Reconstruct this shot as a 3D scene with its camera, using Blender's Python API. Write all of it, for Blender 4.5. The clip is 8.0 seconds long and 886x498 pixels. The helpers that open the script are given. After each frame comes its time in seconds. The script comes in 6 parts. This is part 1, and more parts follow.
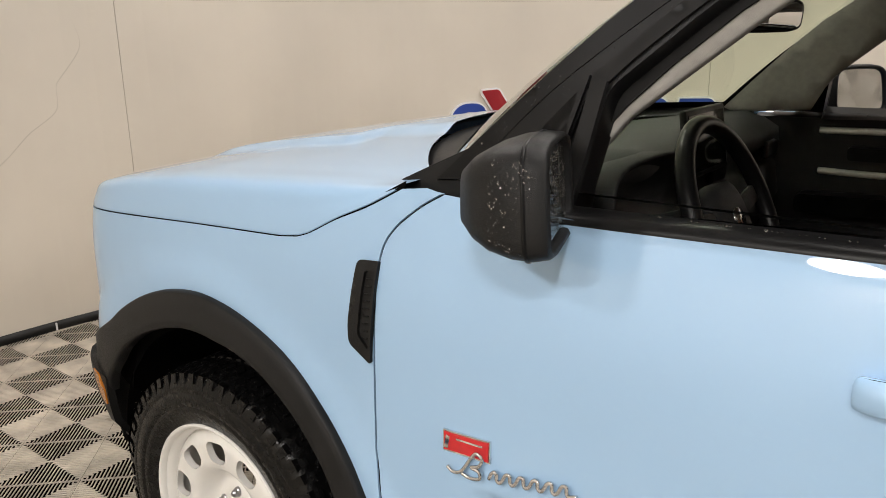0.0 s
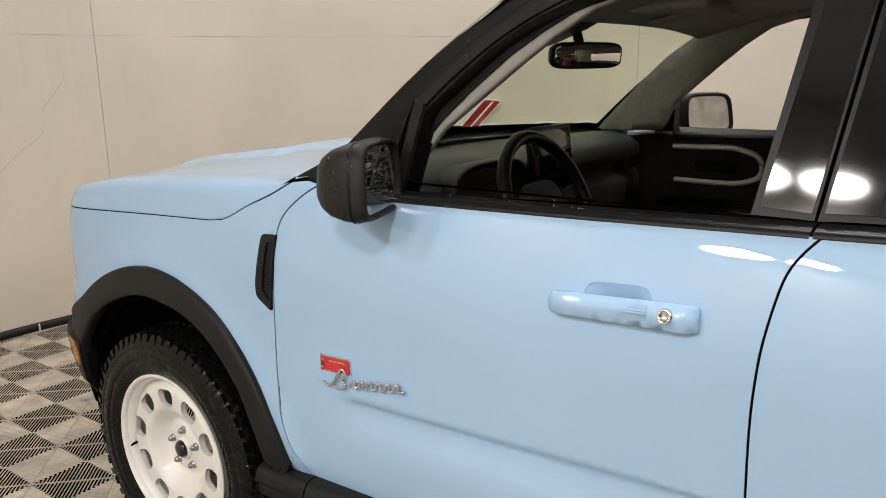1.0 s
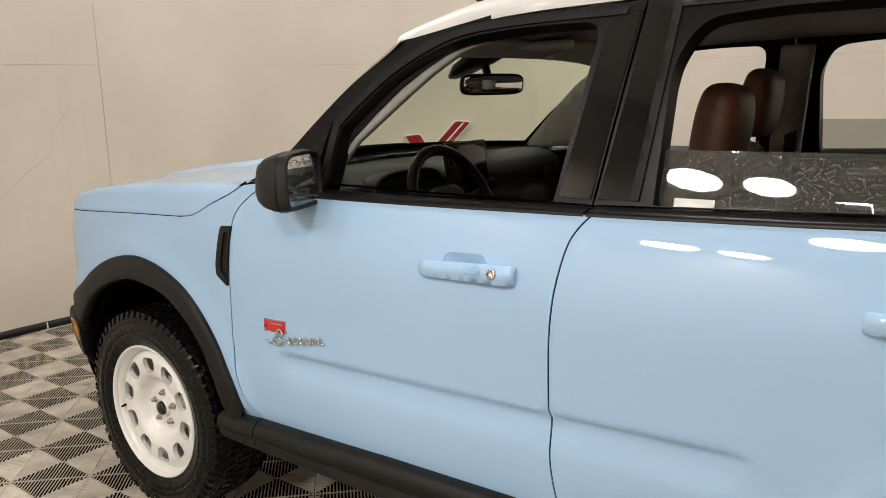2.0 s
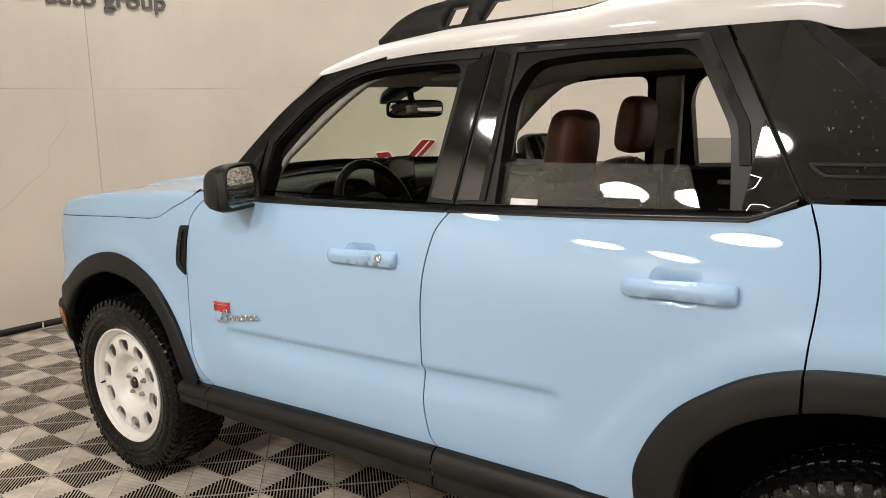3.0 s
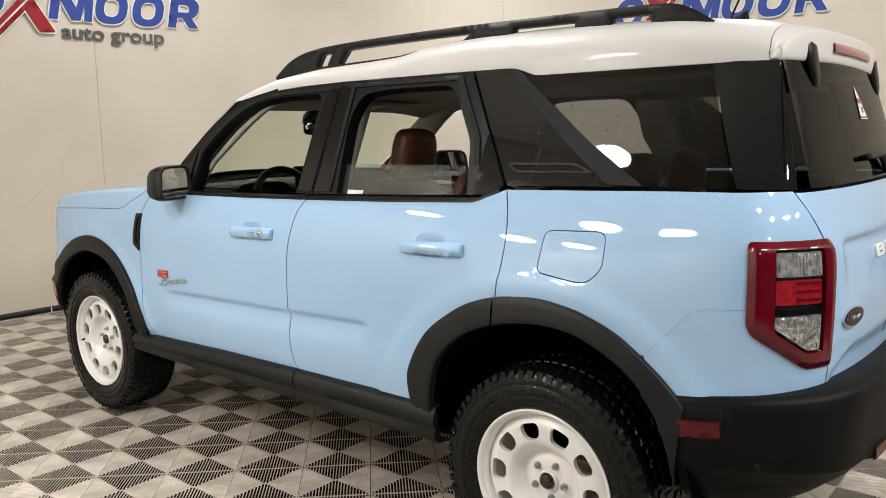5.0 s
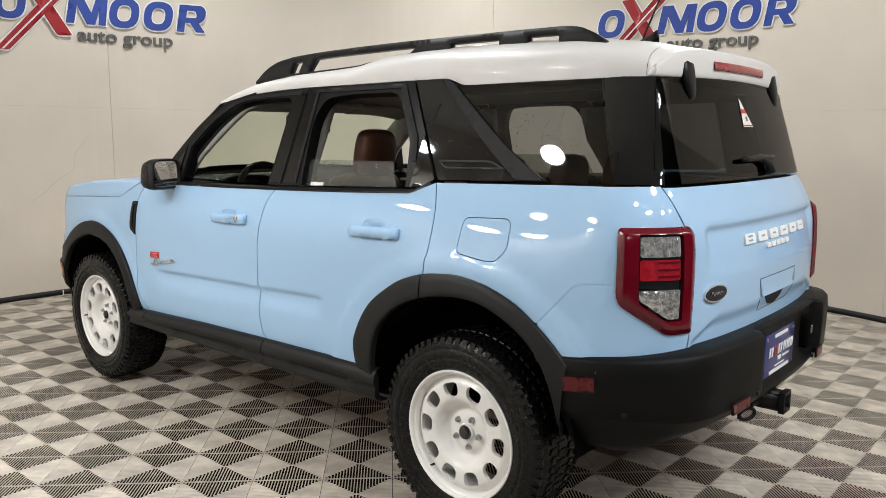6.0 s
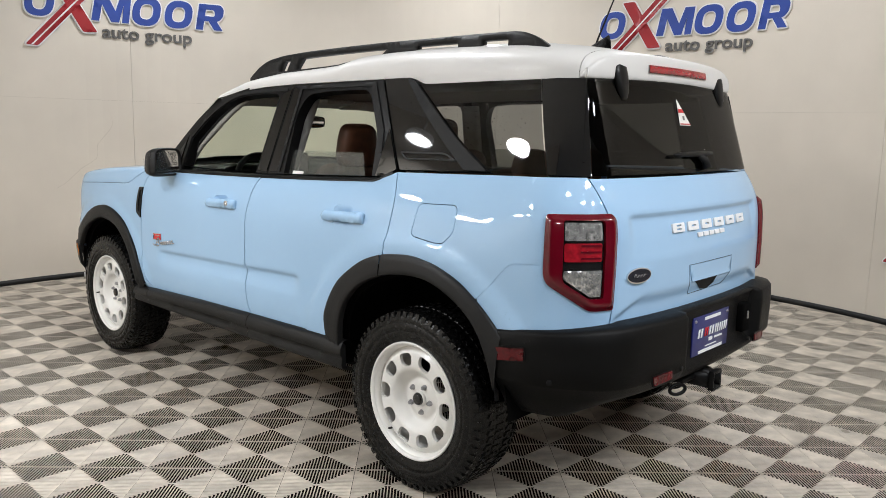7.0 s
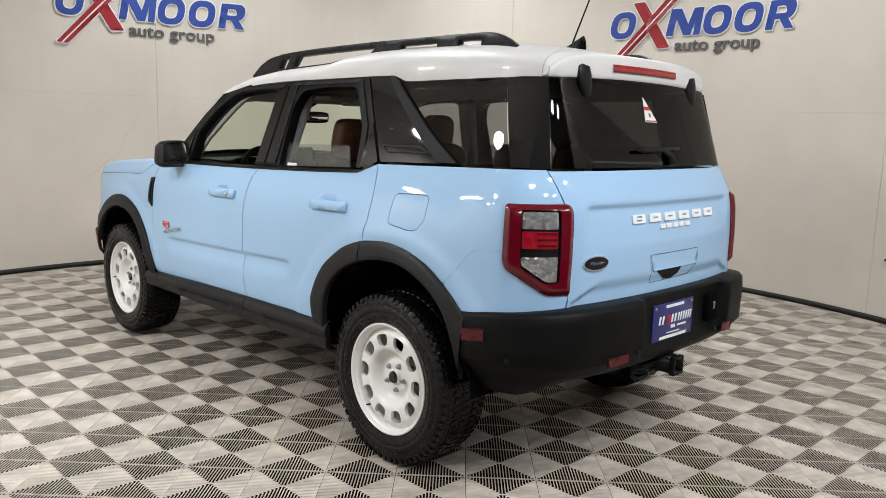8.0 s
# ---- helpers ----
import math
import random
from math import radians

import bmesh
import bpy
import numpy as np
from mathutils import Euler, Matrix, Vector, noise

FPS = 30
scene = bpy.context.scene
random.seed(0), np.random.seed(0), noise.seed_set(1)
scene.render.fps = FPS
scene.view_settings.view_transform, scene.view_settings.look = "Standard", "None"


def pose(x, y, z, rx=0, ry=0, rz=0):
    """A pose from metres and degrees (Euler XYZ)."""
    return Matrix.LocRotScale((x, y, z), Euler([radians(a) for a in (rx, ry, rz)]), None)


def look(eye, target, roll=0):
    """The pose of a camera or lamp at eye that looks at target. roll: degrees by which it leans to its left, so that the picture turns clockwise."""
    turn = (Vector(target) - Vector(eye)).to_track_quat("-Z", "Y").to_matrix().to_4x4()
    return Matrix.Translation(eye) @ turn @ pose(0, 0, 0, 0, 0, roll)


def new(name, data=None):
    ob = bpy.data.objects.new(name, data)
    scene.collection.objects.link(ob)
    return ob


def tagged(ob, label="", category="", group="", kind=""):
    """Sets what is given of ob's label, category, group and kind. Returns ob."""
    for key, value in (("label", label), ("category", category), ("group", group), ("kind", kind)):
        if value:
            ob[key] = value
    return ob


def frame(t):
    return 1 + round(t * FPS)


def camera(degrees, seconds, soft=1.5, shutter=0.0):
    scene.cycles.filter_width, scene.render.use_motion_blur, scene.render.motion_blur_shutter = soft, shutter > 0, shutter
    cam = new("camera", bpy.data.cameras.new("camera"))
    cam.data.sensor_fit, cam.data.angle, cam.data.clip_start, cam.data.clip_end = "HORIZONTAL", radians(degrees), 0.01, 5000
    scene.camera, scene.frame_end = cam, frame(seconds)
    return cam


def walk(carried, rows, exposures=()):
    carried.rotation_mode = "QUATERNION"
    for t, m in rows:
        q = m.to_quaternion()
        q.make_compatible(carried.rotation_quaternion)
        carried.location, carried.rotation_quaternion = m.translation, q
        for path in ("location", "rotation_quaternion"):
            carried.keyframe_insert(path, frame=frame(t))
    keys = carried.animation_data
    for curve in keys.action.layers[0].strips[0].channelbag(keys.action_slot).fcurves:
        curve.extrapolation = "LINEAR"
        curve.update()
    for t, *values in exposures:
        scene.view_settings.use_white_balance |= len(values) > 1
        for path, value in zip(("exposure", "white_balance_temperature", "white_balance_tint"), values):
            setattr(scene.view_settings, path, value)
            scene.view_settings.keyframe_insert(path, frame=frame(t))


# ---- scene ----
cam = camera(59.4, 8.0, soft=0.8)
PATH = [
    (0, (1.317, -1.766, 1.398), (0.144, -0.234, 0.871), -0.9),
    (0.5, (1.542, -1.888, 1.402), (0.379, -0.337, 0.91), -1.0),
    (1, (1.807, -2.014, 1.412), (0.651, -0.448, 0.951), -0.9),
    (2.5, (2.551, -2.366, 1.434), (1.363, -0.803, 1.05), -1.2),
    (3, (2.82, -2.468, 1.442), (1.632, -0.9, 1.079), -1.1),
    (3.5, (3.062, -2.538, 1.434), (1.862, -0.976, 1.086), -1.2),
    (4, (3.332, -2.606, 1.432), (2.115, -1.054, 1.1), -1.2),
    (4.5, (3.582, -2.68, 1.425), (2.349, -1.137, 1.107), -0.9),
    (5.8, (4.229, -2.847, 1.402), (2.942, -1.345, 1.112), 0.2),
    (6, (4.316, -2.874, 1.411), (3.024, -1.376, 1.114), 0.4),
    (6.5, (4.511, -2.909, 1.412), (3.191, -1.436, 1.111), 0.8),
    (7, (4.717, -2.899, 1.403), (3.366, -1.457, 1.099), 1.2),
    (7.5, (4.893, -2.877, 1.399), (3.509, -1.467, 1.09), 1.5),
    (8, (5.024, -2.866, 1.394), (3.609, -1.487, 1.084), 1.7),
]
walk(cam, [(t, look(eye, target, roll)) for t, eye, target, roll in PATH],
     exposures=[(0.0, -0.18, 6500, 12.5), (1.0, -0.27, 6530, 12.5), (2.5, -0.28, 6660, 12.5), (3.5, -0.20, 6650, 12), (4.5, -0.14, 6530, 11.5), (6.0, -0.21, 6120, 10), (8.0, -0.20, 5940, 10)])

from mathutils.geometry import delaunay_2d_cdt

# ---- light ----
CX, CY, RAD = 1.745, -0.327, 4.2355      # the round booth: centre and radius of its wall
CEIL = 3.5
world = bpy.data.worlds.new("hall_air")
scene.world = world
world.use_nodes = True
world.node_tree.nodes["Background"].inputs[0].default_value = (0.75, 0.78, 0.8, 1)
world.node_tree.nodes["Background"].inputs[1].default_value = 0.05
LAMP_POWER = 180.0
# round lamps: x, y and the height of the glowing disc; those on the open side of the booth hang on rods
# all unseen: the first three match reflections, most others are added fill light
LAMPS = [(0.78, -3.46, 2.48), (1.80, -2.80, 2.52), (1.02, -4.2, 2.8), (5.9, -3.9, 2.6), (-0.3, -3.4, 2.95),
         (-1.2, 0.4, 3.42), (0.0, 2.3, 3.42), (2.2, 2.6, 3.42), (6.4, -0.4, 3.42), (1.3, -0.6, 3.42), (5.0, -1.6, 3.42), (6.6, 0.4, 3.42), (7.2, -2.4, 3.42), (6.0, -1.2, 3.42), (5.1, -0.4, 3.42), (5.5, 0.9, 3.42)]


# ---- materials ----
def material(name, colour, rough=0.5, metal=0.0, coat=0.0, scale=0.0, amount=0.0, bump=0.0, bump_scale=0.0,
             rough_amount=0.0, spec=0.5, random_object=0.0):
    """A Principled material with noise in colour, roughness and relief."""
    m = bpy.data.materials.new(name)
    m.use_nodes = True
    nt = m.node_tree
    b = nt.nodes["Principled BSDF"]
    b.inputs["Base Color"].default_value = (*colour, 1)
    b.inputs["Roughness"].default_value = rough
    b.inputs["Metallic"].default_value = metal
    b.inputs["Specular IOR Level"].default_value = spec
    if coat:
        b.inputs["Coat Weight"].default_value = coat
        b.inputs["Coat Roughness"].default_value = 0.02
    co = nt.nodes.new("ShaderNodeTexCoord")
    if scale and (amount or rough_amount):
        n = nt.nodes.new("ShaderNodeTexNoise")
        n.inputs["Scale"].default_value = scale
        n.inputs["Detail"].default_value = 6
        nt.links.new(co.outputs["Object"], n.inputs["Vector"])
        if amount:
            r = nt.nodes.new("ShaderNodeMapRange")
            r.inputs["From Min"].default_value, r.inputs["From Max"].default_value = 0.3, 0.7
            r.inputs["To Min"].default_value, r.inputs["To Max"].default_value = 1 - amount, 1 + amount
            nt.links.new(n.outputs["Fac"], r.inputs["Value"])
            v = nt.nodes.new("ShaderNodeVectorMath")
            v.operation = "SCALE"
            v.inputs[0].default_value = colour
            nt.links.new(r.outputs[0], v.inputs["Scale"])
            last = v
            if random_object:
                oi = nt.nodes.new("ShaderNodeObjectInfo")
                r2 = nt.nodes.new("ShaderNodeMapRange")
                r2.inputs["To Min"].default_value, r2.inputs["To Max"].default_value = 1 - random_object, 1 + random_object
                nt.links.new(oi.outputs["Random"], r2.inputs["Value"])
                v2 = nt.nodes.new("ShaderNodeVectorMath")
                v2.operation = "SCALE"
                nt.links.new(v.outputs[0], v2.inputs[0])
                nt.links.new(r2.outputs[0], v2.inputs["Scale"])
                last = v2
            nt.links.new(last.outputs[0], b.inputs["Base Color"])
        if rough_amount:
            r = nt.nodes.new("ShaderNodeMapRange")
            r.inputs["To Min"].default_value, r.inputs["To Max"].default_value = rough - rough_amount, rough + rough_amount
            nt.links.new(n.outputs["Fac"], r.inputs["Value"])
            nt.links.new(r.outputs[0], b.inputs["Roughness"])
    if bump:
        n = nt.nodes.new("ShaderNodeTexNoise")
        n.inputs["Scale"].default_value = bump_scale
        n.inputs["Detail"].default_value = 4
        nt.links.new(co.outputs["Object"], n.inputs["Vector"])
        bp = nt.nodes.new("ShaderNodeBump")
        bp.inputs["Strength"].default_value = bump
        bp.inputs["Distance"].default_value = 0.002
        nt.links.new(n.outputs["Fac"], bp.inputs["Height"])
        nt.links.new(bp.outputs[0], b.inputs["Normal"])
    return m


def glass_material(name, colour, rough=0.0):
    m = material(name, colour, rough)
    b = m.node_tree.nodes["Principled BSDF"]
    b.inputs["Transmission Weight"].default_value = 1.0
    b.inputs["IOR"].default_value = 1.45
    return m


def pane_material(name, colour, shine=1.0):
    """A thin window pane: tinted, hardly bending the light, with a glossy outside."""
    m = glass_material(name, colour)
    b = m.node_tree.nodes["Principled BSDF"]
    b.inputs["IOR"].default_value = 1.0002
    b.inputs["Coat Weight"].default_value = shine
    b.inputs["Coat IOR"].default_value = 1.5
    b.inputs["Coat Roughness"].default_value = 0.0
    return m


def emitter(name, colour, strength):
    m = bpy.data.materials.new(name)
    m.use_nodes = True
    b = m.node_tree.nodes["Principled BSDF"]
    b.inputs["Base Color"].default_value = (0.8, 0.8, 0.8, 1)
    b.inputs["Emission Color"].default_value = (*colour, 1)
    b.inputs["Emission Strength"].default_value = strength
    return m


PAINT = material("pale_blue_paint", (0.336, 0.514, 0.725), 0.45, spec=0.15, coat=0.9, scale=3.0, amount=0.015)
ROOFWHITE = material("white_roof_paint", (0.66, 0.65, 0.635), 0.40, coat=0.35, scale=5.0, amount=0.02)
PLASTIC = material("grained_black_plastic", (0.011, 0.011, 0.011), 0.46, spec=0.22, scale=6.0, amount=0.25, rough_amount=0.14, bump=0.25, bump_scale=900)
SATIN = material("satin_black_trim", (0.006, 0.006, 0.0062), 0.34, spec=0.17, scale=8.0, amount=0.2, rough_amount=0.08)
GLOSS = material("gloss_black", (0.007, 0.007, 0.0075), 0.03, coat=0.6)
COVER = material("gloss_black_cover", (0.005, 0.005, 0.0055), 0.05, spec=0.5, scale=12, amount=0.2, rough_amount=0.03)
RUBBER = material("tyre_rubber", (0.004, 0.004, 0.004), 0.24, spec=0.24, scale=60.0, amount=0.4, rough_amount=0.22, bump=0.5, bump_scale=180)
SEAL = material("black_rubber_seal", (0.008, 0.008, 0.008), 0.6, spec=0.25, scale=20, amount=0.2)
LINER = material("dark_underbody", (0.003, 0.003, 0.003), 0.9, spec=0.03, scale=10, amount=0.3)
WHEELWHITE = material("white_wheel_paint", (0.78, 0.77, 0.74), 0.3, coat=0.5, scale=20, amount=0.03)
CHROME = material("chrome", (0.75, 0.75, 0.76), 0.12, metal=1.0, scale=40, rough_amount=0.05)
GREYMETAL = material("grey_metal", (0.35, 0.35, 0.36), 0.3, metal=1.0, scale=60, rough_amount=0.1)
LEATHER = material("brown_leather", (0.150, 0.060, 0.030), 0.45, scale=25, amount=0.2, rough_amount=0.1, bump=0.3, bump_scale=350)
BUMPERMAT = material("grained_bumper_plastic", (0.0045, 0.0045, 0.0045), 0.46, spec=0.11, scale=6.0, amount=0.25, rough_amount=0.14, bump=0.25, bump_scale=900)
DARKTRIM = material("charcoal_interior_plastic", (0.017, 0.017, 0.0175), 0.6, spec=0.3, scale=15, amount=0.15, bump=0.2, bump_scale=600)
LINING = material("grey_headliner_cloth", (0.37, 0.36, 0.335), 0.9, scale=60, amount=0.08, bump=0.3, bump_scale=800)
SILVER = material("pale_silver_trim", (0.74, 0.74, 0.72), 0.4, metal=0.1, scale=30, amount=0.05)
REDLENS = material("dark_red_lens", (0.105, 0.0015, 0.008), 0.16, spec=0.3, coat=0.5, scale=15, amount=0.1)
REDBRIGHT = material("bright_red_lens", (0.30, 0.005, 0.014), 0.12, coat=1.0, scale=60, amount=0.25)
CLEARLENS = material("ribbed_clear_lens", (0.70, 0.70, 0.69), 0.10, metal=0.75, scale=60, amount=0.45, coat=1.0, bump=0.8, bump_scale=70)
AMBER = material("amber_lens", (0.45, 0.16, 0.02), 0.2, coat=0.8, scale=40, amount=0.2)
REDENAMEL = material("red_enamel", (0.55, 0.015, 0.02), 0.25, coat=0.6, scale=40, amount=0.1)
LETTERWHITE = material("white_lettering", (0.78, 0.79, 0.80), 0.35, scale=40, amount=0.03)
SHIELD = pane_material("green_windscreen_glass", (0.64, 0.76, 0.55))
TINT = pane_material("dark_privacy_glass", (0.085, 0.088, 0.082))
TINTREAR = pane_material("very_dark_rear_glass", (0.012, 0.0125, 0.012), 0.5)
SMOKE = pane_material("smoked_window_glass", (0.36, 0.39, 0.36))
SMOKE.node_tree.nodes["Principled BSDF"].inputs["Transmission Weight"].default_value = 0.88
MIRRORGLASS = material("mirror_glass", (0.8, 0.8, 0.8), 0.02, metal=1.0)
SCREEN = material("black_screen", (0.01, 0.01, 0.012), 0.1)
WALLMAT = material("cream_wall_panel", (0.63, 0.575, 0.495), 0.55, scale=1.1, amount=0.075, rough_amount=0.1, bump=0.08, bump_scale=60)
BASEMAT = material("black_base_strip", (0.009, 0.009, 0.009), 0.6, scale=10, amount=0.3)
SEAMMAT = material("shadowy_joint", (0.36, 0.31, 0.25), 0.8, scale=10, amount=0.2)
TILEMAT = material("grey_plastic_floor_tile", (0.49, 0.44, 0.37), 0.35, scale=9, amount=0.34, rough_amount=0.2, bump=0.15, bump_scale=500, random_object=0.08)
SUBFLOOR = material("dark_subfloor", (0.010, 0.0095, 0.009), 0.9, spec=0.04, scale=9, amount=0.3)
CEILMAT = material("white_ceiling", (0.7, 0.7, 0.69), 0.8, scale=2, amount=0.05)
HALLMAT = material("grey_unseen_wall", (0.12, 0.12, 0.12), 0.8, scale=1.5, amount=0.2)
SIGNBLUE = material("blue_sign_face", (0.022, 0.056, 0.29), 0.35, scale=5, amount=0.1)
SIGNRED = material("red_sign_face", (0.30, 0.010, 0.016), 0.35, scale=5, amount=0.1)
SIGNWHITE = material("white_sign_edge", (0.75, 0.74, 0.74), 0.4, scale=8, amount=0.05)
SIGNGREY = material("grey_sign_letters", (0.10, 0.095, 0.09), 0.45, scale=8, amount=0.1)
NAVY = material("navy_plate", (0.012, 0.018, 0.13), 0.3, scale=15, amount=0.1, coat=0.4)
PAPER = material("white_paper_tag", (0.75, 0.74, 0.7), 0.6, scale=60, amount=0.06)
WATER = glass_material("water_drop", (1.0, 1.0, 1.0))
WATER.node_tree.nodes["Principled BSDF"].inputs["IOR"].default_value = 1.33
LAMPMAT = emitter("lamp_disc", (1.0, 0.97, 0.92), LAMP_POWER)
WIDEMAT = emitter("wide_lamp_disc", (1.0, 0.97, 0.92), LAMP_POWER / 1.32)


# ---- geometry helpers ----
def part(name, bm, mat, parent=None, label="", smooth=True):
    me = bpy.data.meshes.new(name)
    bm.to_mesh(me)
    bm.free()
    if smooth:
        me.polygons.foreach_set("use_smooth", [True] * len(me.polygons))
    me.materials.append(mat)
    ob = new(name, me)
    ob.parent = parent
    if label:
        ob["label"] = label
    return ob


def mirrored(bm):
    b2 = bm.copy()
    b2.transform(Matrix.Diagonal((1, -1, 1, 1)))
    bmesh.ops.reverse_faces(b2, faces=b2.faces)
    return b2


def both(name, bm, mat, parent, label=""):
    """A part on the left side and its mirror image on the right."""
    right = mirrored(bm)
    return part(name, bm, mat, parent, label), part(name, right, mat, parent, label)


def cr(pts, n=8, closed=False):
    """Catmull-Rom curve through the points, n pieces between two points."""
    P = [np.array(p, float) for p in pts]
    out = []
    m = len(P)
    for i in range(m if closed else m - 1):
        if closed:
            a, b, c, d = P[i - 1], P[i], P[(i + 1) % m], P[(i + 2) % m]
        else:
            b, c = P[i], P[i + 1]
            a = P[i - 1] if i else 2 * b - c
            d = P[i + 2] if i + 2 < m else 2 * c - b
        for k in range(n):
            t = k / n
            out.append(0.5 * (2 * b + (c - a) * t + (2 * a - 5 * b + 4 * c - d) * t * t + (3 * b - a - 3 * c + d) * t ** 3))
    if not closed:
        out.append(P[-1])
    return out


def resample(pts, n):
    P = np.array(pts, float)
    d = np.r_[0, np.cumsum(np.linalg.norm(np.diff(P, axis=0), axis=1))]
    s = np.linspace(0, d[-1], n)
    return [np.array([np.interp(v, d, P[:, k]) for k in range(P.shape[1])]) for v in s]


def smooth_fn(knots, step=0.004, blur=0.012):
    """A smooth function through (x, y) knots: linear, then blurred."""
    K = np.array(knots, float)
    xs = np.arange(K[0, 0] - 4 * blur, K[-1, 0] + 4 * blur, step)
    ys = np.interp(xs, K[:, 0], K[:, 1])
    k = np.arange(-int(3 * blur / step), int(3 * blur / step) + 1)
    w = np.exp(-0.5 * (k * step / blur) ** 2)
    w /= w.sum()
    pad = len(k) // 2
    ys = np.convolve(np.pad(ys, pad, mode="edge"), w, mode="valid")
    return lambda x: float(np.interp(x, xs, ys))


def ease(a, b, x):
    t = min(max((x - a) / (b - a), 0.0), 1.0)
    return t * t * (3 - 2 * t)


def bump_between(a, b, soft, x):
    return ease(a - soft, a + soft, x) * (1 - ease(b - soft, b + soft, x))


def rounded(poly, radius, n=5):
    """A polygon with its corners rounded; radius: one for all, or one each."""
    P = [np.array(p, float) for p in poly]
    m = len(P)
    rs = radius if isinstance(radius, (list, tuple)) else [radius] * m
    out = []
    for i in range(m):
        a, b, c = P[i - 1], P[i], P[(i + 1) % m]
        r = rs[i]
        la, lc = np.linalg.norm(a - b), np.linalg.norm(c - b)
        r = min(r, la * 0.45, lc * 0.45)
        if r < 1e-4:
            out.append(b)
            continue
        p, q = b + (a - b) / la * r, b + (c - b) / lc * r
        for k in range(n + 1):
            t = k / n
            out.append((1 - t) ** 2 * p + 2 * t * (1 - t) * b + t * t * q)
    return out


def inside(poly, x, y):
    X, Y = poly[:, 0], poly[:, 1]
    X2, Y2 = np.roll(X, -1), np.roll(Y, -1)
    c = (Y > y) != (Y2 > y)
    with np.errstate(divide="ignore", invalid="ignore"):
        xi = X + (y - Y) * (X2 - X) / np.where(Y2 == Y, 1e-12, Y2 - Y)
    return bool(np.count_nonzero(c & (x < xi)) % 2)


def densify(poly, step):
    out = []
    m = len(poly)
    for i in range(m):
        a, b = np.array(poly[i], float), np.array(poly[(i + 1) % m], float)
        n = max(1, int(np.ceil(np.linalg.norm(b - a) / step)))
        out += [a + (b - a) * k / n for k in range(n)]
    return np.array(out)


def shrunk(poly, d):
    """The polygon moved inwards by d."""
    P = np.array(poly, float)
    area = 0.5 * np.sum(P[:, 0] * np.roll(P[:, 1], -1) - np.roll(P[:, 0], -1) * P[:, 1])
    a, c = np.roll(P, 1, axis=0), np.roll(P, -1, axis=0)
    e1, e2 = P - a, c - P
    e1 /= np.linalg.norm(e1, axis=1)[:, None] + 1e-12
    e2 /= np.linalg.norm(e2, axis=1)[:, None] + 1e-12
    t = e1 + e2
    t /= np.linalg.norm(t, axis=1)[:, None] + 1e-12
    nrm = np.c_[-t[:, 1], t[:, 0]] * (1 if area > 0 else -1)
    return P + nrm * d


def sheet(outline, surf, step=0.03, thick=0.02, holes=(), gap=0.0, lines=(), back=False, crown=0.0):
    """A curved panel: the 2-D outline laid on surf(u, v) -> (place, outward normal), with a rim of that thickness, and holes."""
    o = densify(outline, step)
    if gap:
        o = shrunk(o, gap)
    loops = [o] + [densify(h, step) for h in holes]
    pts, edges = [], []
    for lp in loops:
        k = len(pts)
        pts += [Vector(map(float, p)) for p in lp]
        edges += [(k + i, k + (i + 1) % len(lp)) for i in range(len(lp))]
    nb = len(pts)
    allb = np.array([p[:] for p in pts])
    lo, hi = o.min(axis=0), o.max(axis=0)
    us = np.arange(lo[0] + step / 2, hi[0], step)
    vs = list(np.arange(lo[1] + step / 2, hi[1], step)) + list(lines)
    for j, v in enumerate(vs):
        for u in us + (step / 2 if j % 2 else 0):
            if not inside(o, u, v) or any(inside(h, u, v) for h in loops[1:]):
                continue
            if np.min((allb[:, 0] - u) ** 2 + (allb[:, 1] - v) ** 2) > (0.4 * step) ** 2:
                pts.append(Vector((float(u), float(v))))
    vv, _, ff, ov, _, _ = delaunay_2d_cdt(pts, edges, [], 0, 1e-6)
    bm = bmesh.new()
    places = [surf(p[0], p[1]) for p in vv]
    verts = [bm.verts.new(p) for p, _ in places]
    for f in ff:
        c = sum((vv[i] for i in f), Vector((0, 0))) / len(f)
        if inside(o, c[0], c[1]) and not any(inside(h, c[0], c[1]) for h in loops[1:]):
            fc = bm.faces.new([verts[i] for i in f])
            fc.normal_update()
            if fc.normal.dot(places[f[0]][1]) < 0:
                fc.normal_flip()
    if thick:
        for lp in loops:
            ring = [surf(p[0], p[1]) for p in lp]
            top = [bm.verts.new(p) for p, _ in ring]
            low = [bm.verts.new(p - n * thick) for p, n in ring]
            m = len(ring)
            for i in range(m):
                bm.faces.new((top[i], top[(i + 1) % m], low[(i + 1) % m], low[i]))
        if back:
            low = [bm.verts.new(p - n * thick) for p, n in places]
            for f in list(ff):
                c = sum((vv[i] for i in f), Vector((0, 0))) / len(f)
                if inside(o, c[0], c[1]) and not any(inside(h, c[0], c[1]) for h in loops[1:]):
                    bm.faces.new([low[i] for i in reversed(f)])
            bmesh.ops.remove_doubles(bm, verts=bm.verts, dist=1e-5)
            bmesh.ops.recalc_face_normals(bm, faces=bm.faces)
    loose = [v for v in bm.verts if not v.link_faces]
    bmesh.ops.delete(bm, geom=loose, context="VERTS")
    return bm


def flat(origin, eu, ev, en):
    """A flat surface for sheet()."""
    o, a, b, n = Vector(origin), Vector(eu).normalized(), Vector(ev).normalized(), Vector(en).normalized()
    return lambda u, v: (o + a * u + b * v, n)


